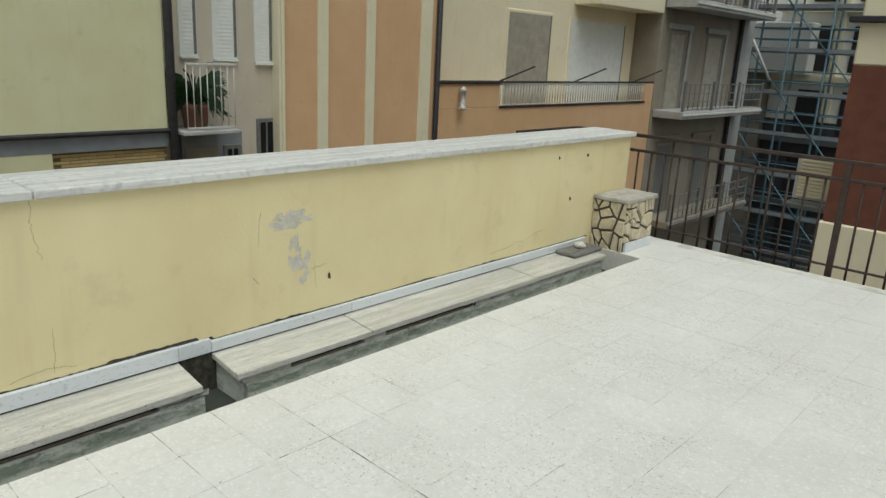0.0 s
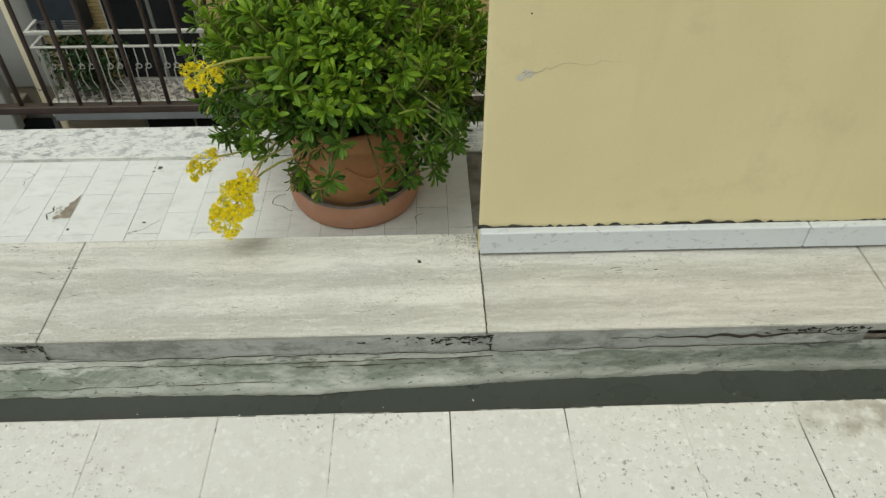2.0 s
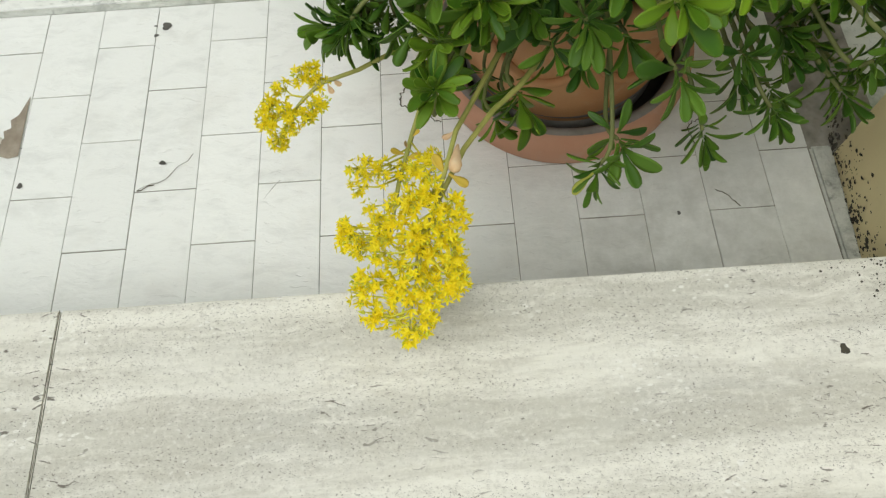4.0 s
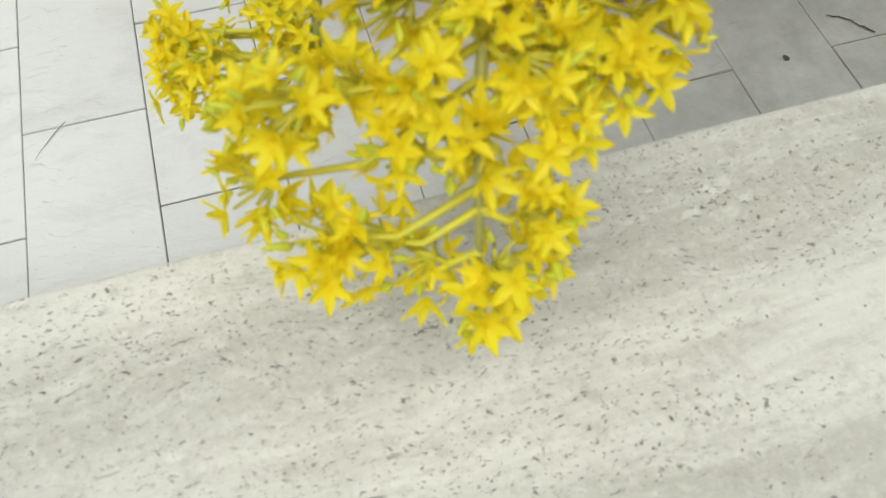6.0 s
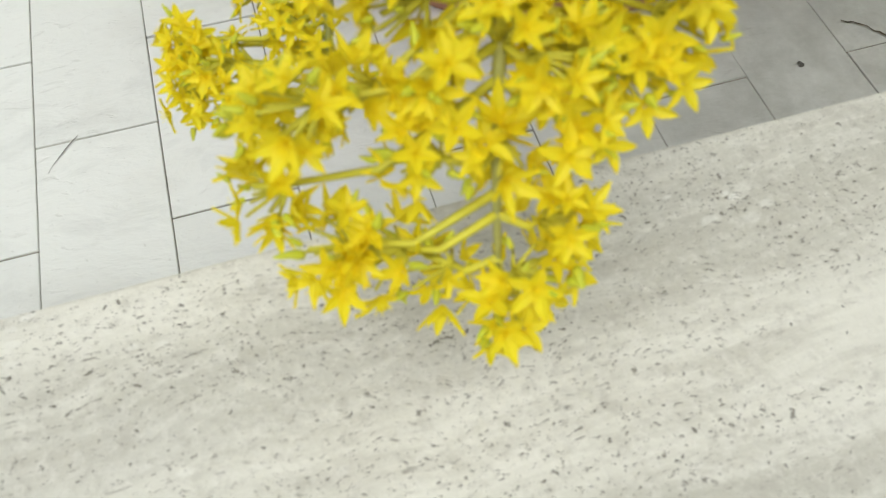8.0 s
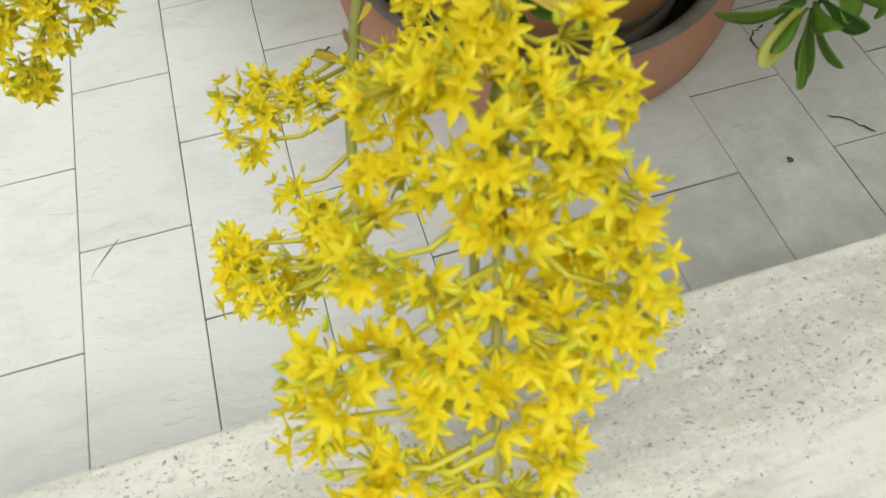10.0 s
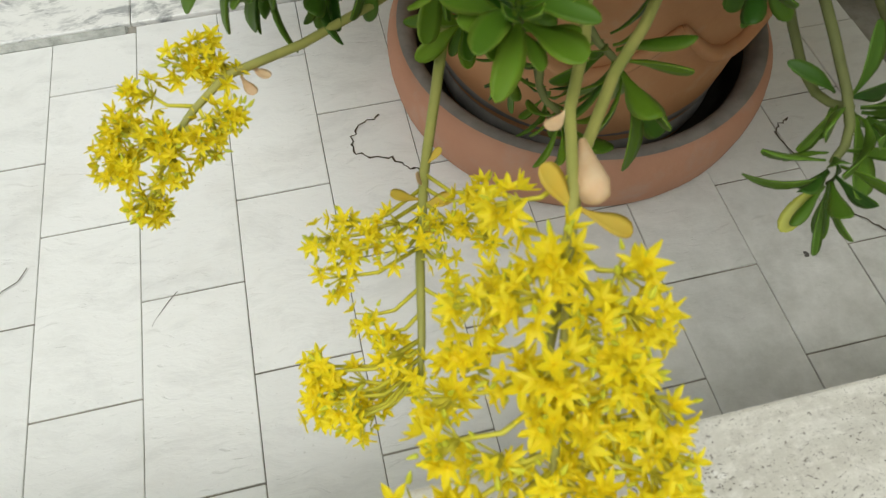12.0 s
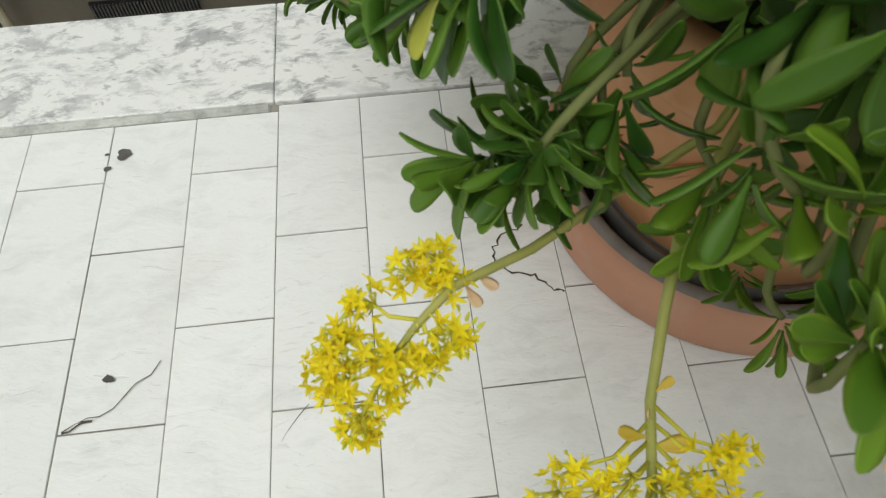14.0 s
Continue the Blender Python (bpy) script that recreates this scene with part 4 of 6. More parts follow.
# single shoots round the pot: place, axis, leaf size, leaf count
SHOOTS = (((0.500, -0.255, 0.398), (-0.70, -0.45, -0.45), 0.030, 24), ((0.496, -0.222, 0.358), (-0.8, -0.3, -0.5), 0.034, 15), ((0.480, -0.240, 0.385), (-0.8, -0.4, 0.0), 0.034, 13), ((0.600, -0.262, 0.335), (-0.2, -0.6, 0.3), 0.032, 10), ((0.585, -0.275, 0.385), (-0.1, -0.7, -0.2), 0.036, 10), ((0.455, -0.195, 0.475), (-0.6, -0.35, -0.55), 0.052, 11),
          ((0.600, -0.262, 0.492), (-0.45, -0.30, -0.6), 0.047, 7), ((0.575, -0.300, 0.435), (-0.1, -0.5, -0.85), 0.040, 6), ((0.605, -0.300, 0.500), (-0.2, -0.6, 0.2), 0.046, 10),
          ((0.592, -0.370, 0.436), (-0.10, -0.30, 0.85), 0.030, 24), ((0.600, -0.325, 0.450), (-0.1, -0.2, 0.95), 0.036, 6), ((0.598, -0.310, 0.415), (0.3, -0.5, -0.8), 0.038, 5),
          ((0.785, -0.385, 0.335), (0.1, -0.6, 0.1), 0.040, 13), ((0.757, -0.408, 0.318), (-0.3, -0.6, -0.4), 0.030, 13), ((0.783, -0.422, 0.312), (0.2, -0.6, -0.6), 0.034, 11), ((0.80, -0.36, 0.385), (0.2, -0.7, 0.2), 0.040, 12),
          ((0.690, -0.300, 0.305), (0.15, -0.5, -0.3), 0.044, 13), ((0.665, -0.285, 0.250), (0.2, -0.5, -0.7), 0.028, 11),
          ((0.685, -0.21, 0.185), (0.0, -0.6, -0.7), 0.024, 10), ((0.655, -0.20, 0.22), (-0.2, -0.7, -0.5), 0.026, 10),
          ((0.95, -0.28, 0.29), (0.2, -0.8, -0.3), 0.034, 13), ((1.00, -0.28, 0.26), (0.4, -0.7, -0.5), 0.034, 13), ((1.06, -0.28, 0.29), (0.5, -0.7, -0.5), 0.034, 13), ((1.10, -0.31, 0.40), (0.6, -0.6, -0.4), 0.036, 13), ((1.110, -0.40, 0.455), (0.5, -0.6, -0.4), 0.036, 14), ((1.115, -0.35, 0.47), (0.6, -0.6, -0.2), 0.036, 13), ((1.09, -0.38, 0.53), (0.5, -0.7, 0.1), 0.036, 13), ((1.05, -0.36, 0.42), (0.4, -0.8, 0.0), 0.036, 13),
          ((1.12, -0.16, 0.30), (0.6, -0.6, -0.2), 0.034, 13), ((1.06, -0.32, 0.30), (0.5, -0.7, -0.3), 0.034, 13), ((1.10, -0.28, 0.36), (0.5, -0.7, -0.1), 0.036, 13), ((0.98, -0.33, 0.29), (0.3, -0.8, -0.2), 0.034, 13), ((0.91, -0.33, 0.25), (0.1, -0.8, -0.3), 0.034, 13),
          ((0.46, -0.10, 0.36), (-0.8, -0.2, -0.4), 0.036, 13), ((0.45, -0.02, 0.30), (-0.8, 0.1, -0.4), 0.036, 13), ((0.50, -0.13, 0.42), (-0.7, -0.3, 0.2), 0.040, 13), ((0.48, -0.05, 0.44), (-0.8, 0.0, 0.2), 0.040, 13),
          ((0.60, -0.17, 0.50), (-0.4, -0.4, 0.7), 0.042, 13), ((0.66, -0.22, 0.52), (-0.1, -0.5, 0.7), 0.042, 13), ((0.72, -0.27, 0.52), (0.1, -0.6, 0.6), 0.042, 13), ((0.56, -0.10, 0.52), (-0.5, -0.2, 0.7), 0.040, 13), ((0.52, -0.17, 0.50), (-0.6, -0.4, 0.4), 0.040, 12),
          ((0.74, -0.33, 0.46), (0.0, -0.8, 0.2), 0.040, 12), ((0.82, -0.38, 0.44), (0.1, -0.8, 0.1), 0.040, 12), ((0.90, -0.38, 0.42), (0.2, -0.8, 0.1), 0.038, 12), ((0.66, -0.28, 0.55), (-0.2, -0.5, 0.7), 0.040, 12), ((0.62, -0.22, 0.56), (-0.4, -0.4, 0.7), 0.040, 12),
          ((0.480, -0.222, 0.470), (-0.5, -0.4, -0.4), 0.042, 14), ((0.505, -0.195, 0.465), (-0.4, -0.4, -0.2), 0.042, 14), ((0.530, -0.165, 0.470), (-0.3, -0.5, 0.1), 0.040, 13), ((0.575, -0.262, 0.468), (-0.1, -0.6, -0.3), 0.044, 10), ((0.55, -0.225, 0.40), (-0.3, -0.6, -0.5), 0.036, 9))
SHOOTS += tuple((p, ax, 0.042, 13) for p, ax in (((0.643, -0.25, 0.440), (-0.4, -0.7, 0.1)), ((0.660, -0.28, 0.438), (0.1, -0.7, -0.3)),
                 ((0.655, -0.25, 0.395), (-0.4, -0.5, -0.6)), ((0.665, -0.24, 0.455), (-0.3, -0.8, 0.2)), ((0.700, -0.25, 0.405), (-0.1, -0.7, -0.5)), ((0.690, -0.27, 0.440), (-0.2, -0.8, -0.2))))
# small dark rosettes beside the pot's rim
SHOOTS += tuple((p, ax, 0.030, 15) for p, ax in (((0.513, -0.222, 0.400), (-0.6, -0.5, 0.2)), ((0.525, -0.225, 0.378), (-0.3, -0.6, -0.4)), ((0.527, -0.225, 0.350), (-0.4, -0.5, -0.6)), ((0.553, -0.225, 0.358), (-0.1, -0.6, -0.5))))
for p, ax, size, cnt in SHOOTS:
    heads.append((Vector(p), Vector(ax).normalized(), min(size, 0.044), cnt + 2))

for k in range(34):
    p = Vector((rng.uniform(0.625, 0.86), rng.uniform(-0.32, -0.08), rng.uniform(0.40, 0.56)))
    ax = Vector((rng.uniform(-0.6, 0.3), rng.uniform(-0.9, -0.3), rng.uniform(-0.5, 0.6)))
    heads.append((p, ax.normalized(), rng.uniform(0.036, 0.046), 13))
for k in range(60):
    p = Vector((rng.uniform(0.60, 0.90), rng.uniform(-0.40, -0.08), rng.uniform(0.585, 0.72)))
    e = ((p.x - C.x) / R.x) ** 2 + ((p.y - C.y) / R.y) ** 2 + ((p.z - C.z) / R.z) ** 2
    if e < 1.05 and (p - Vector((0.456, -0.45, 0.64))).length > 0.2:
        heads.append((p, (p - C + Vector((0, 0, 0.25))).normalized(), rng.uniform(0.034, 0.044), 13))
for k in range(7):
    p = Vector((rng.uniform(0.66, 0.92), rng.uniform(-0.31, -0.23), rng.uniform(0.345, 0.43)))
    heads.append((p, Vector((rng.uniform(-0.4, 0.4), -0.8, rng.uniform(-0.5, 0.3))).normalized(), rng.uniform(0.030, 0.038), 12))
# leaves inside the bush
for k in range(190):
    d = Vector((rng.gauss(0, 1), rng.gauss(0, 1), rng.gauss(0, 1))).normalized()
    f = rng.uniform(0.30, 0.74)
    p = C + Vector((R.x * d.x * f, R.y * d.y * f, R.z * d.z * f))
    if p.z > 0.43 and p.y > -0.24 and (p - Vector((0.456, -0.45, 0.64))).length > 0.26:
        heads.append((p, (d + Vector((0, 0, 0.5))).normalized(), rng.uniform(0.034, 0.044), 13))
# the front of the pot shows between thin hanging shoots
thin = random.Random(5)
heads = [h for h in heads if not (h[0].y < -0.1 and 0.64 < h[0].x < 1.0 and h[0].z < 0.365 + 0.95 * (-0.2 - h[0].y)) or thin.random() < (0.9 if h[0].z < 0.33 else 0.42)]
# a dense skirt of leaves above the pot's rim
for k in range(26):
    x, y = thin.uniform(0.68, 0.88), thin.uniform(-0.27, -0.12)
    p = Vector((x, y, 0.365 + 0.95 * (-0.2 - y) + thin.uniform(0.02, 0.10)))
    if (p.xy - Vector((PX, PY))).length > 0.16:
        heads.append((p, Vector((thin.uniform(-0.6, 0.2), -0.7, thin.uniform(-0.4, 0.3))).normalized(), thin.uniform(0.036, 0.043), 14))
stems, shoots, near, bulk = [], [], [], {"mature": [], "young": []}
heads.sort(key=lambda h: h[0].y + 0.3 * h[0].x)
for p, ax, size, cnt in heads:
    mid = ROOT.lerp(p, 0.55) + Vector((0, 0, 0.05 + 0.06 * rng.random()))
    path = [ROOT + Vector((rng.uniform(-0.1, 0.1), rng.uniform(-0.1, 0.1), -0.02)), ROOT.lerp(mid, 0.6), mid, p - ax * 0.05, p - ax * 0.012]
    stems.append(tube(smooth_path(path), [0.0040 - 0.0017 * q / 16 for q in range(17)], 6))
    if ax.z > 0.35 and p.z > 0.5:
        side = Vector((rng.uniform(-1, 1), rng.uniform(-1, 1), -0.6)) * 0.022
        shoots.append(tube(smooth_path([p - ax * 0.055 + side, p - ax * 0.032 + side * 0.25, p - ax * 0.012, p]), [0.0030 - 0.0010 * q / 12 for q in range(13)], 6))
    poses = rosette(p, ax, size, rng, cnt)
    # near leaves at the bright front take the paler, lit copy
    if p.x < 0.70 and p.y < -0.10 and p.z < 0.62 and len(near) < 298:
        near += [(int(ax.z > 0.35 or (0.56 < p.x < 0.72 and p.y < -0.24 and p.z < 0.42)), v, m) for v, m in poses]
    else:
        # upright high shoots bear the fresh leaves, coloured lighter as the lit ones
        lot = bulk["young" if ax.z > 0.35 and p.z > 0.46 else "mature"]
        for v, m in poses:
            mm = np.array(m)
            lot.append((v, LEAF_NP[v][0] @ mm[:3, :3].T + mm[:3, 3]))
part("branchwork", mesh_of("branchwork", *merge(stems), OLDSTEM, True), plant, "pale woody stems", kind="stuff")
part("shoot_mass", mesh_of("shoot_mass", *merge(shoots), SHOOT, True), plant, "arching yellow-green young stems", kind="stuff")
for key, mat, text in (("mature", LEAF, "many thick dark green leaves in rosettes"), ("young", YOUNG_LIT, "fresh yellow-green leaves on upright shoots, coloured as lit")):
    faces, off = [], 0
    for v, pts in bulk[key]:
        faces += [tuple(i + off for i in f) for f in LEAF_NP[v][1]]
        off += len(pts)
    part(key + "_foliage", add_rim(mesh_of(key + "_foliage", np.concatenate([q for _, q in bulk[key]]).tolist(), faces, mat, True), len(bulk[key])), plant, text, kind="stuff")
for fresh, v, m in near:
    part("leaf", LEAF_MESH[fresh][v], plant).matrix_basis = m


# ---- flower heads ----
def star(open_):
    """A flower of five narrow keeled petals and ten stamens; radius 1."""
    verts, faces = [], []
    for k in range(5):
        a = 2 * math.pi * k / 5 + 0.09 * math.sin(7 * k + 9 * open_)
        c, s = math.cos(a), math.sin(a)
        o = len(verts)
        long_ = 1 + 0.08 * math.sin(5 * k + 3 * open_)
        for t, w, lift in ((0.04, 0.11, 0.02), (0.25, 0.20, 0.10), (0.48, 0.225, 0.17), (0.76, 0.14, 0.19), (1.0, 0.01, 0.15)):
            z = lift + open_ * t * t
            rr = long_ * t * math.cos(open_ * 0.75)
            for u, dz in ((-w, 0.07), (0, -0.05), (w, 0.07)):
                verts.append((rr * c - u * s, rr * s + u * c, z + dz))
        for i in range(4):
            for j in range(2):
                q = o + 3 * i + j
                faces.append((q, q + 1, q + 4, q + 3))
    for k in range(10):
        a = 2 * math.pi * (k + 0.5) / 10
        o = len(verts)
        spread = 0.30 if k % 2 else 0.17
        p = Vector((spread * math.cos(a), spread * math.sin(a), 0.40 + 0.10 * (k % 2)))
        verts += [(0.02, 0, 0.05), (-0.02, 0.015, 0.05), (p.x + 0.022, p.y, p.z), (p.x - 0.022, p.y + 0.015, p.z), (p.x, p.y - 0.04, p.z + 0.06), (p.x + 0.03, p.y + 0.03, p.z + 0.06)]
        faces += [(o, o + 1, o + 3, o + 2), (o + 2, o + 3, o + 4), (o + 2, o + 5, o + 4)]
    return verts, faces


def bud():
    return lathe([(0.0, 0.0), (0.16, 0.08), (0.21, 0.30), (0.15, 0.62), (0.05, 0.92), (0.0, 1.0)], 6)


STARS = [mesh_of("flower", *star(o), PETAL) for o in (0.05, 0.2, 0.4, 0.7)]
BUDM = mesh_of("bud", *bud(), BUD, True)
BRACTM = mesh_of("bract", *leaf_shape(1.0, 0.46, 0.12, 0.06), BRACT, True)
SHEATH = mesh_of("dry_sheath", *[[(x, z, y) for x, y, z in g] if i == 0 else [tuple(reversed(q)) for q in g] for i, g in enumerate(lathe([(0.0, 0.0), (0.05, 0.05), (0.09, 0.25), (0.155, 0.52), (0.205, 0.74), (0.175, 0.90), (0.07, 0.985), (0.0, 1.0)], 14))], DRY, True)
DRYM = mesh_of("dry_bract", *leaf_shape(1.0, 0.55, 0.5, 0.05), DRY, True)


def flat_copy(mesh, m):
    """The verts and faces of a mesh, moved by a matrix."""
    return [m @ v.co for v in mesh.vertices], [tuple(q.vertices) for q in mesh.polygons]


def flower_head(stem, radii, clusters, seed, size, per, clump, bracts=(), label="", lift=0.012, single=230):
    """A branching yellow flower head: the stem's points, one side twig to each cluster, stars and buds round its end."""
    r = random.Random(seed)
    pts = [Vector(p) for p in stem]
    head = part("flower_head", tube_mesh("flower_stem", pts, radii, STEM, 8), plant, label)
    twigs, done, more = [], {}, {"bud": [], "flower": []}

    def put(mesh, p, axis, s):
        m = Matrix.LocRotScale(p, frame_of(axis, r.uniform(0, 6.3)).to_quaternion(), Vector((s, s, s)))
        key = "bud" if mesh is BUDM else "flower"
        done[key] = done.get(key, 0) + 1
        if done[key] <= (single if key == "flower" else 60):
            part(key, mesh, head).matrix_basis = m
        else:
            more[key].append(flat_copy(mesh, m))

    fine = [a.lerp(b, t / 6) for a, b in zip(pts[1:], pts[2:]) for t in range(6)] + [pts[-1]]
    for c in clusters:
        c = Vector(c) + Vector((r.uniform(-1, 1) * 0.003, -0.35 * lift, 0.93 * lift) ) * r.uniform(-1, 1)
        k = min(range(len(fine)), key=lambda i: (fine[i] - c).length)
        k = max(0, k - int((fine[k] - c).length / 0.011))
        o, d = fine[k], (fine[min(k + 1, len(fine) - 1)] - fine[max(k - 1, 0)]).normalized()
        out = (c - o).normalized()
        bend = o.lerp(c, 0.5) + d * (c - o).length * 0.12
        twigs.append(tube([o, bend, c - out * clump * 0.5], [0.0013, 0.0011, 0.0009], 5))
        for j in range(per):
            v = Vector((r.gauss(0, 1), r.gauss(0, 1), r.gauss(0, 1))).normalized()
            v = (v + out * 0.35 + Vector((0, -0.12, 0.30))).normalized()
            q = c + v * clump * r.uniform(0.55, 1.1)
            ax = (v + Vector((0, -0.1, 0.35)) + Vector((r.gauss(0, 1), r.gauss(0, 1), r.gauss(0, 1))) * 0.25).normalized()
            twigs.append(tube([c - out * clump * 0.5, q - ax * 0.002], [0.0007, 0.00045], 4))
            if r.random() < 0.62:
                put(r.choice(STARS), q, ax, size * r.uniform(0.78, 1.15))
            else:
                put(BUDM, q, ax, size * r.uniform(0.6, 1.0))
    for key, lot in more.items():
        if lot:
            part(key + "_mass", mesh_of(key + "_mass", *merge(lot), PETAL if key == "flower" else BUD, key == "bud"), head, kind="stuff")
    part("twig", mesh_of("twig", *merge(twigs), TWIG, True), head, "yellow-green twigs", kind="stuff")
    for kind_, at, axis, ln in bracts:
        m = Vector(axis).to_track_quat("Y", "Z")
        part("bract", (DRYM, BRACTM, SHEATH)[kind_], head).matrix_basis = Matrix.LocRotScale(Vector(at), m, Vector((ln, ln, ln)))
    return head


main = flower_head([(0.76, -0.13, 0.41), (0.652, -0.305, 0.380), (0.631, -0.353, 0.394), (0.610, -0.393, 0.398), (0.599, -0.430, 0.397), (0.583, -0.475, 0.388), (0.570, -0.510, 0.372), (0.558, -0.545, 0.345), (0.552, -0.568, 0.325)],
            [0.0033, 0.0029, 0.0028, 0.0026, 0.0024, 0.0022, 0.0018, 0.0014, 0.0008],
            ((0.571, -0.434, 0.403), (0.582, -0.457, 0.394), (0.565, -0.460, 0.388), (0.550, -0.463, 0.384), (0.570, -0.472, 0.396), (0.589, -0.478, 0.392), (0.605, -0.470, 0.392), (0.604, -0.484, 0.386),
             (0.589, -0.497, 0.384), (0.574, -0.494, 0.386), (0.559, -0.492, 0.378), (0.549, -0.480, 0.376), (0.534, -0.490, 0.368), (0.530, -0.504, 0.362), (0.546, -0.515, 0.366), (0.569, -0.512, 0.376),
             (0.580, -0.525, 0.365), (0.592, -0.515, 0.372), (0.605, -0.511, 0.375), (0.604, -0.527, 0.366), (0.593, -0.541, 0.354), (0.570, -0.536, 0.356), (0.530, -0.526, 0.350), (0.519, -0.528, 0.345),
             (0.577, -0.546, 0.348), (0.595, -0.499, 0.376), (0.554, -0.572, 0.318), (0.562, -0.566, 0.326), (0.528, -0.553, 0.324), (0.517, -0.548, 0.322), (0.540, -0.560, 0.326), (0.570, -0.562, 0.334), (0.541, -0.541, 0.340), (0.603, -0.530, 0.350), (0.598, -0.518, 0.362), (0.505, -0.534, 0.334), (0.510, -0.520, 0.346), (0.575, -0.505, 0.386), (0.563, -0.528, 0.368), (0.556, -0.548, 0.352), (0.583, -0.535, 0.360), (0.548, -0.530, 0.356), (0.585, -0.488, 0.396)),
            31, 0.0068, 17, 0.0104,
            ((2, (0.611, -0.406, 0.395), (-0.006, -0.035, 0.002), 0.033), (0, (0.608, -0.394, 0.399), (-0.6, -0.5, -0.3), 0.013), (1, (0.597, -0.440, 0.394), (-0.45, 0.7, 0.45), 0.023), (1, (0.600, -0.437, 0.392), (0.75, -0.5, -0.35), 0.022)),
            "dense head of yellow star flowers on a drooping stem")
part("side_stem", tube_mesh("side_stem", [(0.82, -0.16, 0.38), (0.735, -0.250, 0.365), (0.683, -0.315, 0.359), (0.650, -0.353, 0.370), (0.617, -0.400, 0.375), (0.582, -0.470, 0.375), (0.566, -0.500, 0.356), (0.560, -0.522, 0.342)], [0.0034, 0.0033, 0.0032, 0.0030, 0.0028, 0.0023, 0.0018, 0.001], STEM, 8), main)
flower_head([(0.67, -0.16, 0.365), (0.594, -0.245, 0.327), (0.576, -0.290, 0.305), (0.560, -0.332, 0.293), (0.545, -0.390, 0.296), (0.537, -0.430, 0.290), (0.530, -0.455, 0.280)],
            [0.004, 0.0036, 0.0032, 0.0029, 0.0025, 0.002, 0.0014],
            ((0.511, -0.366, 0.308), (0.498, -0.374, 0.306), (0.520, -0.378, 0.307), (0.536, -0.372, 0.309), (0.548, -0.380, 0.308), (0.563, -0.378, 0.307), (0.578, -0.368, 0.309), (0.587, -0.366, 0.308), (0.509, -0.386, 0.312), (0.501, -0.396, 0.307), (0.533, -0.390, 0.309), (0.556, -0.397, 0.305), (0.515, -0.415, 0.295), (0.523, -0.424, 0.289), (0.488, -0.433, 0.286), (0.482, -0.448, 0.276), (0.503, -0.455, 0.270), (0.529, -0.444, 0.278),
             (0.575, -0.382, 0.310), (0.582, -0.392, 0.306), (0.560, -0.415, 0.298), (0.545, -0.460, 0.272), (0.488, -0.450, 0.292), (0.495, -0.456, 0.299), (0.501, -0.445, 0.288), (0.488, -0.440, 0.296), (0.494, -0.462, 0.290), (0.500, -0.462, 0.284), (0.512, -0.450, 0.282), (0.520, -0.436, 0.288)), 32, 0.0058, 12, 0.0095,
            ((1, (0.563, -0.328, 0.296), (0.8, 0.3, 0.5), 0.012), (1, (0.554, -0.350, 0.294), (-0.9, 0.1, 0.3), 0.018), (1, (0.552, -0.355, 0.294), (0.9, -0.1, 0.2), 0.021), (1, (0.549, -0.366, 0.294), (0.5, -0.6, 0.3), 0.018), (0, (0.558, -0.342, 0.294), (-0.5, 0.2, 0.5), 0.011)),
            "smaller yellow flower head with ochre bracts", 0.007, 90)
flower_head([(0.68, -0.14, 0.37), (0.622, -0.200, 0.346), (0.556, -0.229, 0.331), (0.508, -0.260, 0.336), (0.465, -0.280, 0.341), (0.445, -0.297, 0.336), (0.430, -0.312, 0.330)],
            [0.0034, 0.0030, 0.0028, 0.0027, 0.0025, 0.0021, 0.0014],
            ((0.458, -0.267, 0.347), (0.444, -0.271, 0.346), (0.423, -0.283, 0.341), (0.465, -0.279, 0.342), (0.408, -0.298, 0.334), (0.432, -0.309, 0.328), (0.454, -0.303, 0.332), (0.465, -0.303, 0.331), (0.408, -0.318, 0.324), (0.421, -0.328, 0.317), (0.430, -0.320, 0.321), (0.446, -0.312, 0.328), (0.418, -0.305, 0.330), (0.400, -0.310, 0.325), (0.412, -0.334, 0.314)),
            33, 0.0060, 22, 0.0096,
            ((0, (0.478, -0.271, 0.337), (0.5, -0.5, -0.5), 0.012), (0, (0.472, -0.276, 0.335), (0.3, -0.6, -0.6), 0.012)), "round yellow flower head on a green stem", 0.006, 120)
rk = random.Random(34)
flower_head([(0.68, -0.22, 0.60), (0.60, -0.29, 0.635), (0.555, -0.32, 0.640), (0.53, -0.34, 0.640), (0.505, -0.355, 0.636)],
            [0.004, 0.0036, 0.0032, 0.0028, 0.0015],
            [(0.515 + rk.uniform(-0.05, 0.035), -0.345 + rk.uniform(-0.04, 0.04), 0.628 + rk.uniform(-0.032, 0.022)) for k in range(20)], 34, 0.0072, 11, 0.0100, (), "broad yellow flower head standing out sideways", 0.004, 100)
flower_head([(0.66, -0.05, 0.62), (0.60, -0.09, 0.68), (0.58, -0.10, 0.70), (0.565, -0.11, 0.715)], [0.004, 0.0035, 0.003, 0.002],
            ((0.56, -0.11, 0.725), (0.575, -0.12, 0.72), (0.55, -0.13, 0.715)), 35, 0.0065, 7, 0.009, (), "small yellow flower head among leaves", 0.003, 20)


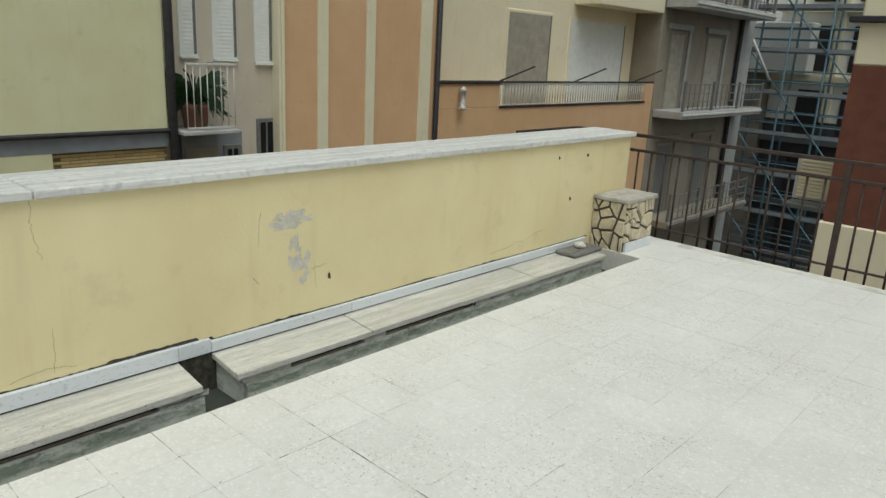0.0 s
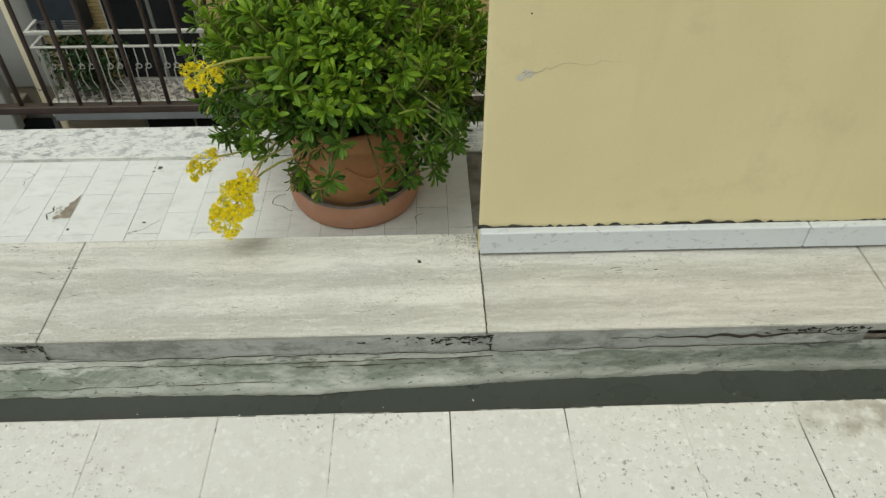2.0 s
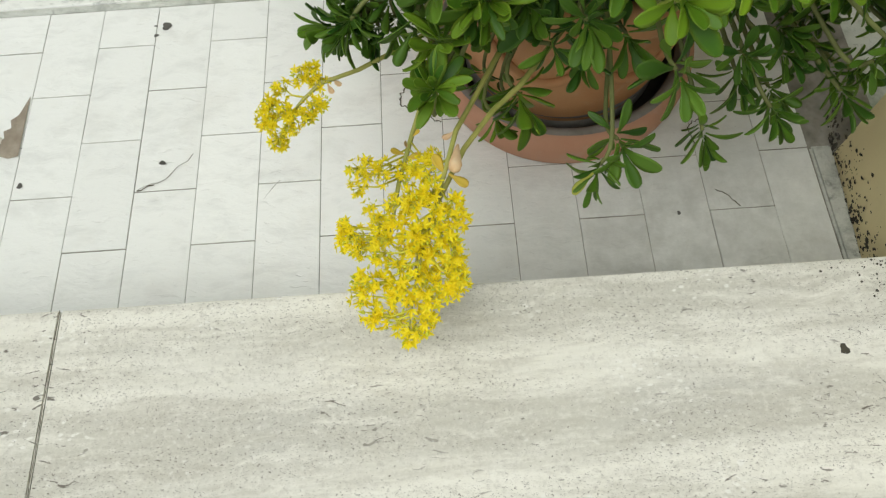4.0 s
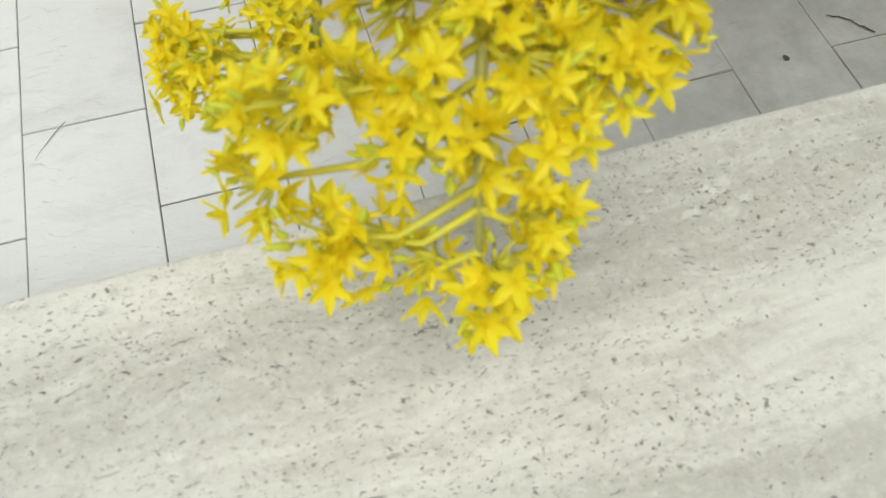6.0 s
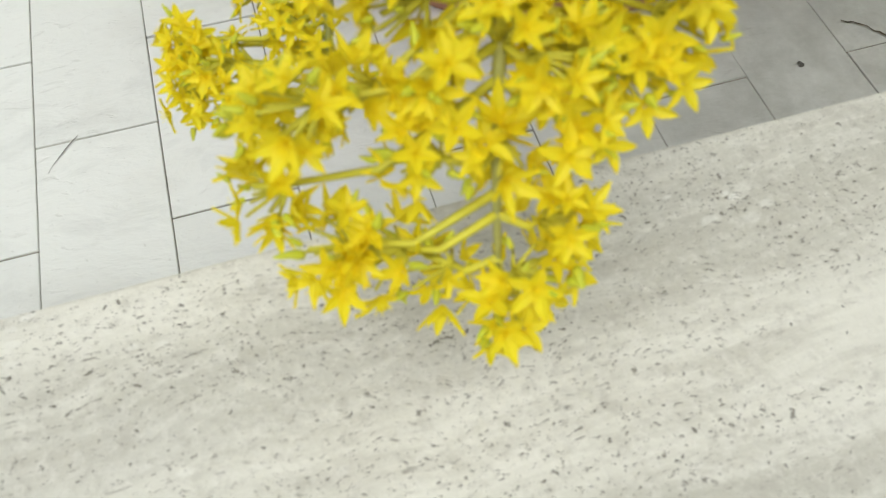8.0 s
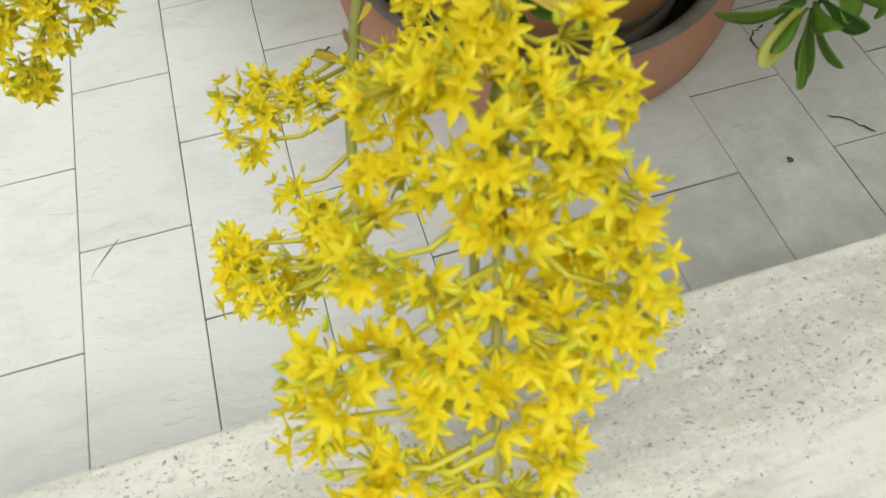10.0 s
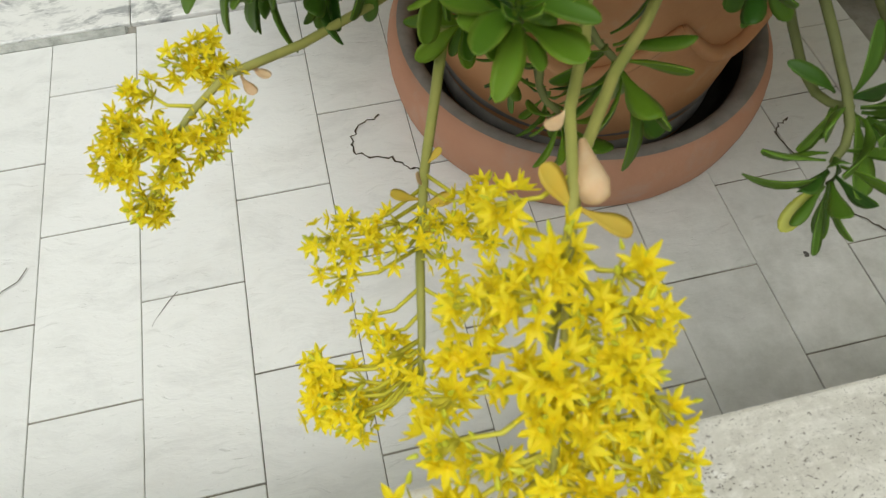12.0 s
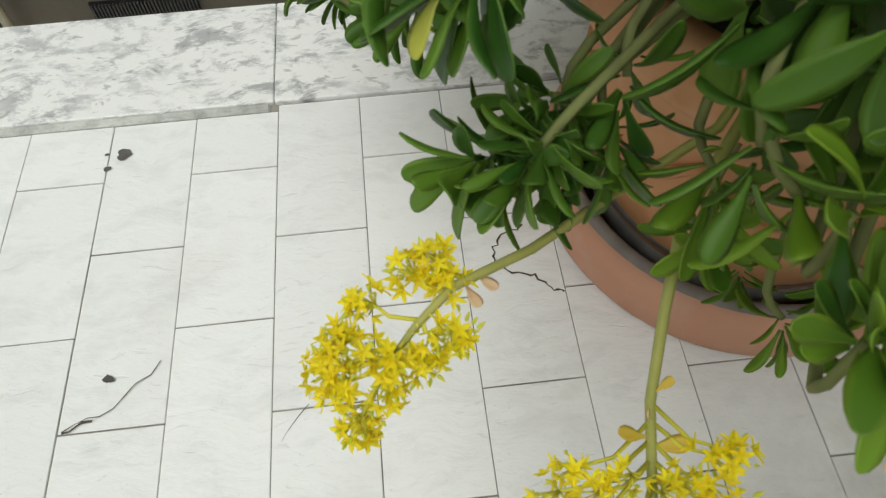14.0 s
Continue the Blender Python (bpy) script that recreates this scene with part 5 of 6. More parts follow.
FADED = add_rim(mesh_of("faded_leaf", *LEAVES[1], plain("faded_yellow_leaf", (0.50, 0.50, 0.07), (0.40, 0.42, 0.08), 40, 0.5, bump=0.1), True))
for p, d, ln in (((0.757, -0.402, 0.316), (-0.035, -0.024, -0.012), 0.032), ((0.470, -0.222, 0.470), (-0.5, -0.4, -0.5), 0.030), ((0.880, -0.330, 0.578), (0.1, -0.3, 0.9), 0.034), ((0.530, -0.160, 0.440), (-0.6, 0.3, 0.2), 0.026)):
    part("faded_leaf", FADED, plant, "faded yellow leaf").matrix_basis = Matrix.LocRotScale(Vector(p), Vector(d).to_track_quat("Y", "Z"), Vector((ln, ln, ln)))


# ---- stone-clad pillar at the wall's far end ----
def pillar():
    p = tagged(new("stone_pillar"), "short pillar clad in broken beige stone with a grey slab on top", "pillar")
    x0, x1, y0, y1, h = 6.555, 6.98, -0.835, -0.555, 0.585
    slab("core", (x0, y0, 0.0), (x1, y1, h), make_concrete("dark_mortar", (0.09, 0.08, 0.065), (0.12, 0.105, 0.085), (0.05, 0.045, 0.04)), p, 0)
    slab("cap", (x0 - 0.025, y0 - 0.025, h + 0.001), (x1 + 0.025, y1, h + 0.035), plain("weathered_cap_stone", (0.50, 0.47, 0.41), (0.34, 0.32, 0.275), 12, 0.85, bump=0.6), p, 0.006, "grey stone cap slab")
    slab("plinth", (x0 + 0.02, y0 - 0.022, 0.204), (x1, y0 - 0.001, 0.275), SKIRT, p, 0.003, "white marble plinth strip")
    r = random.Random(5)
    stone = plain("broken_beige_stone", (0.66, 0.59, 0.43), (0.47, 0.40, 0.27), 14, 0.85, bump=0.6)

    def field(w, hh, put):
        seeds = [(r.uniform(0, w), r.uniform(0, hh)) for _ in range(int(w * hh / 0.0068))]
        for _ in range(3):
            seeds = [(sx, sy) for sx, sy in seeds]
        for i, (sx, sy) in enumerate(seeds):
            poly = [(0, 0), (w, 0), (w, hh), (0, hh)]
            for j, (qx, qy) in enumerate(seeds):
                if i == j:
                    continue
                mx, my, nx, ny = (sx + qx) / 2, (sy + qy) / 2, qx - sx, qy - sy
                ln = math.hypot(nx, ny)
                nx, ny = nx / ln, ny / ln
                lim = mx * nx + my * ny - 0.0085
                outp = []
                for a, b in zip(poly, poly[1:] + poly[:1]):
                    da, db = a[0] * nx + a[1] * ny - lim, b[0] * nx + b[1] * ny - lim
                    if da <= 0:
                        outp.append(a)
                    if da * db < 0:
                        t = da / (da - db)
                        outp.append((a[0] + t * (b[0] - a[0]), a[1] + t * (b[1] - a[1])))
                poly = outp
                if len(poly) < 3:
                    break
            if len(poly) < 3:
                continue
            n, d = len(poly), r.uniform(0.010, 0.02)
            verts = [put(a, b, 0) for a, b in poly] + [put(sx + (a - sx) * 0.86, sy + (b - sy) * 0.86, d) for a, b in poly]
            faces = [tuple(range(n, 2 * n))] + [(k, (k + 1) % n, n + (k + 1) % n, n + k) for k in range(n)]
            part("stone", mesh_of("stone", verts, faces, stone), p)

    field(y1 - y0, h - 0.19, lambda a, b, d: (x0 - d, y0 + a, b + 0.19))
    field(x1 - x0, h - 0.28, lambda a, b, d: (x0 + a, y0 - d, b + 0.28))
    return p


pillar()
flat = tagged(slab("loose_stone_slab", (6.02, -0.76, SLAB_Z + 0.003), (6.40, -0.585, SLAB_Z + 0.032), make_concrete("dark_slate", (0.16, 0.15, 0.14), (0.22, 0.21, 0.19), (0.09, 0.09, 0.08)), bevel=0.008), "loose dark stone slab lying on the ledge", "stone slab")
bm = bmesh.new()
bmesh.ops.create_icosphere(bm, subdivisions=2, radius=0.045)
for v in bm.verts:
    v.co *= 1 + 0.25 * noise.noise(v.co * 30)
    v.co.z *= 0.6
tagged(part("pebble", bm_mesh("pebble", bm, PATCH), at=(6.22, -0.67, SLAB_Z + 0.055)), "small pale stone on a loose slab", "stone")


# ---- street and houses beyond the railing ----
YMORTAR = plain("brown_brick_mortar", (0.24, 0.18, 0.09), (0.17, 0.13, 0.07), 9, 0.9)
YPLASTER = make_stucco("pale_yellow_plaster", (0.68, 0.655, 0.41), (0.72, 0.70, 0.46), (0.52, 0.49, 0.32), 20)
ORANGE = make_stucco("orange_plaster", (0.66, 0.43, 0.245), (0.70, 0.465, 0.275), (0.52, 0.33, 0.19), 20)
CREAM = make_stucco("cream_plaster", (0.80, 0.725, 0.53), (0.835, 0.76, 0.57), (0.62, 0.55, 0.40), 20)
BEIGE = make_stucco("grey_beige_plaster", (0.58, 0.52, 0.42), (0.62, 0.56, 0.455), (0.42, 0.37, 0.29), 20)
BROWN = make_stucco("brown_grey_plaster", (0.27, 0.24, 0.19), (0.32, 0.285, 0.23), (0.19, 0.165, 0.13), 20)
GREYW = make_stucco("grey_cement_wall", (0.34, 0.345, 0.33), (0.42, 0.425, 0.41), (0.22, 0.225, 0.22), 20)
STRIP = make_stucco("pale_pilaster_plaster", (0.78, 0.72, 0.52), (0.82, 0.765, 0.57), (0.58, 0.53, 0.39), 20)
BAND = plain("blue_grey_band", (0.27, 0.29, 0.31), (0.21, 0.225, 0.24), 3, 0.8)
BLACKP = plain("black_pipe_paint", (0.025, 0.023, 0.026), (0.04, 0.037, 0.04), 10, 0.5)
DULLSHUT = plain("dull_beige_shutter", (0.40, 0.37, 0.30), (0.31, 0.285, 0.235), 5, 0.7)
PALESLAB = plain("pale_grey_cement", (0.46, 0.46, 0.44), (0.36, 0.36, 0.345), 4, 0.8)
REDFACE = plain("red_brick_face", (0.185, 0.070, 0.046), (0.135, 0.052, 0.036), 5, 0.9, fine=22.0, bump=0.4)
SHUT = plain("white_roller_shutter", (0.80, 0.82, 0.79), (0.72, 0.74, 0.70), 6, 0.6)
WHITEP = plain("white_metal_paint", (0.62, 0.62, 0.59), (0.50, 0.49, 0.45), 20, 0.5)
GREYP = plain("grey_metal_paint", (0.20, 0.20, 0.19), (0.14, 0.14, 0.135), 20, 0.5)
DARKGLASS = plain("dark_window_glass", (0.010, 0.012, 0.014), (0.022, 0.024, 0.026), 1.5, 0.15, bump=0.02, spec=0.12)
# dark tone that stands for street shade on the scaffolded house
STREET_SHADE = plain("dark_street_shade", (0.085, 0.088, 0.085), (0.055, 0.058, 0.056), 3, 0.9)
TEAL = plain("teal_scaffold_paint", (0.09, 0.18, 0.225), (0.13, 0.19, 0.215), 10, 0.5)
ACBOX = plain("blue_grey_box", (0.035, 0.045, 0.060), (0.025, 0.033, 0.042), 8, 0.5)
WHITEW = make_stucco("off_white_plaster", (0.82, 0.81, 0.76), (0.85, 0.84, 0.79), (0.66, 0.65, 0.60), 20)
YBRICK = Nodes("yellow_brick", 0.85)
YBRICK.set("Base Color", YBRICK.tone(YBRICK.mix(YBRICK.noise(30), (0.66, 0.51, 0.25), (0.54, 0.41, 0.19)), 0.8, 1.15, True))
YBRICK = YBRICK.m
ASPHALT = plain("asphalt", (0.05, 0.05, 0.05), (0.035, 0.035, 0.035), 4, 0.9)
CHIPS = Nodes("balcony_terrazzo", 0.6)
CHIPS.set("Base Color", CHIPS.mix(CHIPS.ramp(CHIPS.cells(26, None, "Color"), 0.3, 0.7), (0.10, 0.09, 0.085), (0.52, 0.48, 0.42)))
CHIPS = CHIPS.m

ground = tagged(slab("ground", (-400, -400, -13.2), (400, 400, -13.0), ASPHALT, bevel=0), "dark asphalt street far below", "ground", kind="structure")
tagged(slab("building_base", (-6, -9, -13), (7.2, 0.36, -0.91), BEIGE, bevel=0), "plastered building under the terrace", "building", kind="structure")


def house(name, label, x0, x1, y0, y1, z1, wall_mat, z0=-13.0):
    h = tagged(new(name), label, "building")
    slab("wall", (x0, y0, z0), (x1, y1, z1), wall_mat, h, 0.02)
    return h


def shutter(h, x0, x1, z0, z1, y, mat=None, frame=None):
    """A window closed by a roller shutter, with slats, sill and a painted shade strip, set on a facade that looks to
    -y.
    """
    fr = slab("window", (x0 - 0.07, y - 0.03, z0 - 0.05), (x1 + 0.07, y + 0.05, z1 + 0.07), frame or STRIP, h, 0.01)
    n = max(4, int((z1 - z0) / 0.06))
    pieces = []
    for k in range(n):
        a, b = z0 + (z1 - z0) * k / n, z0 + (z1 - z0) * (k + 1.0) / n
        v = [(x0, y - 0.032, a), (x1, y - 0.032, a), (x1, y - 0.0345, (a + b) / 2), (x0, y - 0.0345, (a + b) / 2), (x1, y - 0.032, b), (x0, y - 0.032, b)]
        pieces.append((v, [(0, 1, 2, 3), (3, 2, 4, 5)]))
    part("slats", mesh_of("slats", *merge(pieces), mat or SHUT), fr)
    slab("window_sill", (x0 - 0.07, y - 0.07, z0 - 0.075), (x1 + 0.07, y - 0.03, z0 - 0.05), frame or STRIP, fr, 0.004)
    # a flat dark strip stands for the shaded side of the opening
    slab("reveal_shade", (x1 + 0.001, y - 0.038, z0), (x1 + 0.05, y - 0.0305, z1), GREYP, fr, 0)
    return fr


def glass_window(h, x0, x1, z0, z1, y, frame=None):
    fr = slab("window", (x0 - 0.07, y - 0.03, z0 - 0.07), (x1 + 0.07, y + 0.05, z1 + 0.07), frame or GREYP, h, 0.01)
    m = (x0 + x1) / 2
    for a, b in ((x0, m - 0.02), (m + 0.02, x1)):
        slab("pane", (a, y - 0.040, z0), (b, y - 0.031, z1), DARKGLASS, fr, 0)
    return fr


def bars(h, x0, x1, y, z0, z1, step, mat, thick=0.012, name="balcony_rail"):
    """An upright-bar railing along x as one part with its rails and bars."""
    r = slab(name, (x0, y - 0.022, z1), (x1, y + 0.022, z1 + 0.035), mat, h, 0.004)
    n = int((x1 - x0) / step)
    one = tube_mesh("bar", [(0, 0, 0), (0, 0, z1 - z0)], thick / 2, mat, 5)
    for k in range(n + 1):
        part("bar", one, r, at=(x0 + (x1 - x0) * k / n, y, z0))
    slab("bottom_rail", (x0, y - 0.015, z0), (x1, y + 0.015, z0 + 0.025), mat, r, 0.003)
    return r


def brick_field(name, h, x0, x1, y, z0, z1, mat, bw=0.25, bh=0.062, joint=0.012, axis="x", skip=()):
    """Courses of brick standing proud of a facade."""
    pieces, row, z = [], 0, z0
    while z + bh < z1:
        x = x0 - (bw / 2 if row % 2 else 0)
        while x < x1:
            a, b = max(x, x0), min(x + bw - joint, x1)
            if b - a > 0.03 and not any(s[0] < (a + b) / 2 < s[1] and s[2] < z < s[3] for s in skip):
                d = 0.012
                if axis == "x":
                    v = [(a, y, z), (b, y, z), (b, y, z + bh - joint), (a, y, z + bh - joint)]
                    w = [(p[0], y - d, p[2]) for p in v]
                else:
                    v = [(y, a, z), (y, b, z), (y, b, z + bh - joint), (y, a, z + bh - joint)]
                    w = [(y - d, p[1], p[2]) for p in v]
                pieces.append((v + w, [(4, 5, 6, 7), (0, 1, 5, 4), (1, 2, 6, 5), (2, 3, 7, 6), (3, 0, 4, 7)]))
            x += bw
        z += bh
        row += 1
    return part(name, mesh_of(name, *merge(pieces), mat), h, kind="stuff")


FY = 7.0
# house with the pale yellow upper storey, brick below and two balconies
hy = tagged(new("yellow_house"), "house with pale yellow plaster above yellow brick and a blue-grey band", "building")
slab("upper_wall", (-14, FY, 0.255), (6.78, 16, 9), YPLASTER, hy, 0.02)
slab("band", (-14, FY + 0.02, 0.02), (6.78, 16, 0.254), BAND, hy, 0)
slab("lower_wall", (-14, FY + 0.12, -13), (6.78, 16, 0.019), YMORTAR, hy, 0)
brick_field("bricks", hy, -3.99, 6.78, FY + 0.12, -3.58, 0.01, YBRICK, 0.25, 0.047, 0.010, skip=((-3.10, -1.87, -3.6, -0.7), (4.45, 5.15, -0.26, 0.02)))
slab("gutter_pipe", (-14, FY - 0.08, 0.235), (6.84, FY - 0.01, 0.305), BLACKP, hy, 0.025, "black horizontal pipe")
part("downpipe", tube_mesh("downpipe", [(6.83, FY - 0.05, -6), (6.83, FY - 0.05, 9)], 0.066, BLACKP, 10), hy, "black downpipe")
slab("shutter_box", (4.3, FY + 0.02, -0.235), (5.13, FY + 0.20, 0.018), YPLASTER, hy, 0.01, "pale yellow panel in the brick wall")
slab("balcony_slab", (6.90, 6.75, 0.195), (7.84, 7.598, 0.262), PALESLAB, hy, 0.012)
bars(hy, 6.99, 7.79, 6.80, 0.29, 1.235, 0.10, WHITEP, 0.019)
for k in range(4):
    part("side_bar", tube_mesh("side_bar", [(7.79, 6.8 + 0.2 * k, 0.27), (7.79, 6.8 + 0.2 * k, 1.24)], 0.008, WHITEP, 5), hy)
slab("side_handrail", (7.77, 6.78, 1.235), (7.81, 7.598, 1.27), WHITEP, hy, 0.004)
tpot = tagged(new("balcony_pot_plant"), "dark palm-like plant in a terracotta tub on a balcony", "plant")
tpot.location = (7.30, 7.15, 0.267)
part("tub", mesh_of("tub", *lathe([(0.0, 0.0), (0.17, 0.0), (0.22, 0.30), (0.24, 0.32), (0.24, 0.37), (0.20, 0.37), (0.0, 0.33)], 28), make_terracotta("dull_brown_clay", (0.20, 0.095, 0.065), (0.25, 0.12, 0.085), (0.24, 0.17, 0.13)), True), tpot)
fr_v = []
r = random.Random(9)
for k in range(170):
    a, up = r.uniform(0, 6.3), r.uniform(0.45, 1.15)
    d = Vector((math.cos(a), math.sin(a) * 0.7, 0))
    fr_v.append(ribbon([Vector((0, 0, 0.35)) + d * 0.52 * t * r.uniform(0.8, 1.2) + Vector((0, 0, up * 1.1 * t - 0.75 * t * t)) for t in (0, 0.25, 0.5, 0.75, 1)], [0.02, 0.05, 0.07, 0.05, 0.005], (d.y, -d.x, 0.3)))
part("fronds", mesh_of("fronds", *merge(fr_v), plain("dark_green_frond", (0.02, 0.05, 0.018), (0.035, 0.07, 0.025), 9, 0.5)), tpot, kind="stuff")

# the white balcony one storey down, with its door and its cabinet
BF, BZ, BX = 6.43, -3.54, -3.90   # the balcony's front, floor and free end
wb = tagged(new("white_balcony"), "balcony with white ornamental railing and speckled floor", "balcony")
slab("floor_slab", (BX, BF, BZ - 0.25), (2.8, FY + 0.10, BZ - 0.021), BAND, wb, 0.012)
slab("floor_finish", (BX, BF, BZ - 0.020), (2.8, FY + 0.10, BZ), CHIPS, wb, 0)
slab("edge_strip", (BX - 0.01, BF - 0.015, BZ - 0.04), (2.8, BF + 0.09, BZ + 0.009), WHITEP, wb, 0.004)
for z, h in ((BZ + 0.97, 0.045), (BZ + 0.79, 0.02)):
    slab("rail", (BX + 0.04, BF + 0.02, z), (2.8, BF + 0.065, z + h), WHITEP, wb, 0.004)
    slab("side_rail", (BX + 0.04, BF + 0.066, z), (BX + 0.085, FY - 0.002, z + h), WHITEP, wb, 0.004)
for k in range(54):
    x = BX + 0.11 + k * 0.12
    y = BF + 0.042
    bend = 0.05 if k % 3 else 0.0
    part("baluster", tube_mesh("baluster", [(x, y, BZ), (x, y, BZ + 0.18), (x - bend, y, BZ + 0.33), (x - bend * 0.9, y, BZ + 0.48), (x, y, BZ + 0.56), (x, y, BZ + 0.80)], 0.0075, WHITEP, 5), wb)
    if k % 3:
        part("scroll", tube_mesh("scroll", [(x - 0.035 * math.cos(q), y, BZ + 0.53 + 0.035 * math.sin(q)) for q in (0.6 * i for i in range(10))], 0.006, WHITEP, 5), wb)
for k in range(4):
    part("baluster", tube_mesh("baluster", [(BX + 0.062, BF + 0.17 + k * 0.12, BZ), (BX + 0.062, BF + 0.17 + k * 0.12, BZ + 0.80)], 0.0075, WHITEP, 5), wb)
bd = tagged(new("balcony_door"), "dark glazed balcony door in a brick wall", "door")
slab("frame", (-3.09, FY + 0.04, BZ), (-1.88, FY + 0.14, -0.70), WHITEP, bd, 0.01)
slab("mullion", (-2.50, FY + 0.022, BZ + 0.06), (-2.45, FY + 0.039, -0.76), GREYP, bd, 0.004, "dark grey mullion")
for a, b in ((-3.06, -2.502), (-2.448, -1.92)):
    slab("pane", (a, FY + 0.028, BZ + 0.06), (b, FY + 0.039, -0.76), DARKGLASS, bd, 0)
ac = tagged(new("wall_box"), "blue-grey metal cabinet fixed on a brick wall", "metal box")
slab("body", (-3.86, FY - 0.20, -2.74), (-3.26, FY + 0.10, -2.14), ACBOX, ac, 0.015)
for k in range(5):
    slab("louvre", (-3.80, FY - 0.212, -2.68 + k * 0.03), (-3.60, FY - 0.201, -2.665 + k * 0.03), GREYP, ac, 0)
    slab("louvre", (-3.52, FY - 0.212, -2.68 + k * 0.03), (-3.32, FY - 0.201, -2.665 + k * 0.03), GREYP, ac, 0)
bp = tagged(new("balcony_shrub"), "dark leafy plant in a pot on a balcony", "plant")
bp.location = (-3.46, 6.76, BZ)
part("tub", mesh_of("shrub_tub", *lathe([(0, 0), (0.13, 0), (0.17, 0.16), (0.14, 0.16), (0.0, 0.14)], 20), GREYP, True), bp, "dark plastic tub")
sv = []
for k in range(620):
    p = Vector((0.08 + r.gauss(0, 0.19), r.gauss(0, 0.15), 0.42 + r.uniform(-0.26, 0.36)))
    m = Matrix.LocRotScale(p, Euler((r.uniform(0, 6), r.uniform(0, 6), r.uniform(0, 6))), Vector((0.10, 0.10, 0.10)))
    pts, fs = LEAF_NP[0]
    mm = np.array(m)
    sv.append(((pts @ mm[:3, :3].T + mm[:3, 3]).tolist(), fs))
part("shrub_foliage", mesh_of("shrub_foliage", *merge(sv), plain("dark_shrub_leaf", (0.02, 0.05, 0.015), (0.04, 0.08, 0.02), 9, 0.5)), bp, kind="stuff")
# the neighbour's solid parapet, pipe and lower openings
nb = tagged(new("solid_balcony"), "neighbouring balcony with a plain cream parapet", "balcony")
slab("parapet", (-12, 6.387, -3.94), (-4.42, 6.57, -2.78), GREYW, nb, 0.015)
slab("floor_slab", (-12, 6.571, -3.94), (-4.50, FY + 0.05, -3.71), BROWN, nb, 0.01)
slab("handrail", (-12, 6.41, -2.54), (-4.60, 6.46, -2.50), GREYP, nb, 0.004)
part("drainpipe", tube_mesh("drainpipe", [(-4.12, 6.78, 0.0), (-4.12, 6.78, -3.75), (-4.02, 6.82, -4.0), (-4.02, 6.82, -13)], 0.06, CREAM, 9), hy, "pale drainpipe")
slab("lower_face", (-14, FY + 0.05, -13), (6.7, FY + 0.119, -3.60), BROWN, hy, 0)
slab("side_wall", (-14, FY + 0.03, -3.599), (-4.0, FY + 0.119, 0.015), GREYW, hy, 0)
for x0, x1, z0, z1 in ((-7.9, -6.0, -5.2, -4.1), (-5.8, -4.3, -5.2, -4.1), (-2.95, -1.6, -4.60, -3.6), (-1.2, 0.6, -4.60, -3.6)):
    glass_window(hy, x0, x1, z0, z1, FY + 0.05)
gr = tagged(new("slatted_grille"), "dark slatted grille in the lower facade", "grille")
slab("backing", (-3.10, FY + 0.01, -6.0), (-1.84, FY + 0.049, -4.80), BLACKP, gr, 0)
for k in range(30):
    slab("slat", (-3.08 + k * 0.042, FY - 0.02, -5.98), (-3.062 + k * 0.042, FY + 0.009, -4.82), GREYP, gr, 0)

# beige house set back
hb = house("beige_house", "grey-beige rendered house with white shutters", 6.9, 9.044, 7.6, 18, 9, BEIGE)
shutter(hb, 7.372, 7.545, 1.385, 2.815, 7.6, SHUT, SHUT)
shutter(hb, 7.95, 8.26, 1.352, 2.815, 7.6, SHUT, SHUT)
shutter(hb, 8.735, 8.945, 1.305, 2.815, 7.6, SHUT, SHUT)
glass_window(hb, 8.741, 8.983, -0.821, 0.251, 7.6)
slab("porch_wall", (7.20, 7.45, -1.2), (8.30, 7.599, 0.13), BAND, hb, 0.01)
slab("wooden_shutter", (7.24, 7.425, -1.2), (7.84, 7.449, -0.09), BROWN, hb, 0.004, "brown wooden shutter under the balcony")
glass_window(hb, 8.0, 8.19, -1.1, -0.15, 7.45)
slab("pilaster", (9.0, 7.36, -13), (9.045, 7.599, 9), STRIP, hb, 0.01)
slab("pilaster", (9.047, 7.34, -13), (9.115, 7.399, 9), STRIP, hb, 0.01)

# orange house with pale pilasters
ho = house("orange_house", "orange plastered house front with pale vertical pilasters", 9.046, 13.02, 7.4, 18, 9, ORANGE)
for x0, x1 in ((9.83, 10.06), (10.97, 11.19), (12.42, 12.74)):
    slab("pilaster", (x0, 7.34, -13), (x1, 7.4, 9), STRIP, ho, 0.01)
part("downpipe", tube_mesh("downpipe", [(12.93, 7.33, -13), (12.93, 7.33, 9)], 0.06, BLACKP, 9), ho)

# cream house with an orange balcony front
hc = house("cream_house", "cream house with an orange balcony front and white railing", 13.03, 22.8, 8.3, 18, 12, CREAM)
slab("balcony_front", (13.03, 7.4, -13), (22.75, 7.55, 0.39), ORANGE, hc, 0.01)
slab("balcony_pier", (13.03, 7.4, 0.39), (15.15, 7.55, 0.93), ORANGE, hc, 0.01)
slab("balcony_floor", (13.03, 7.55, 0.0), (22.75, 8.3, 0.12), CREAM, hc, 0)
slab("balcony_cap", (13.0, 7.35, 0.93), (15.15, 7.6, 0.99), BLACKP, hc, 0.01)
slab("balcony_pier", (22.25, 7.4, 0.39), (22.75, 7.55, 0.93), ORANGE, hc, 0.01)
bars(hc, 15.15, 22.25, 7.47, 0.42, 0.90, 0.12, WHITEP, 0.035)
slab("dark_rail", (13.0, 7.43, 0.945), (22.8, 7.51, 0.99), BLACKP, hc, 0.01)
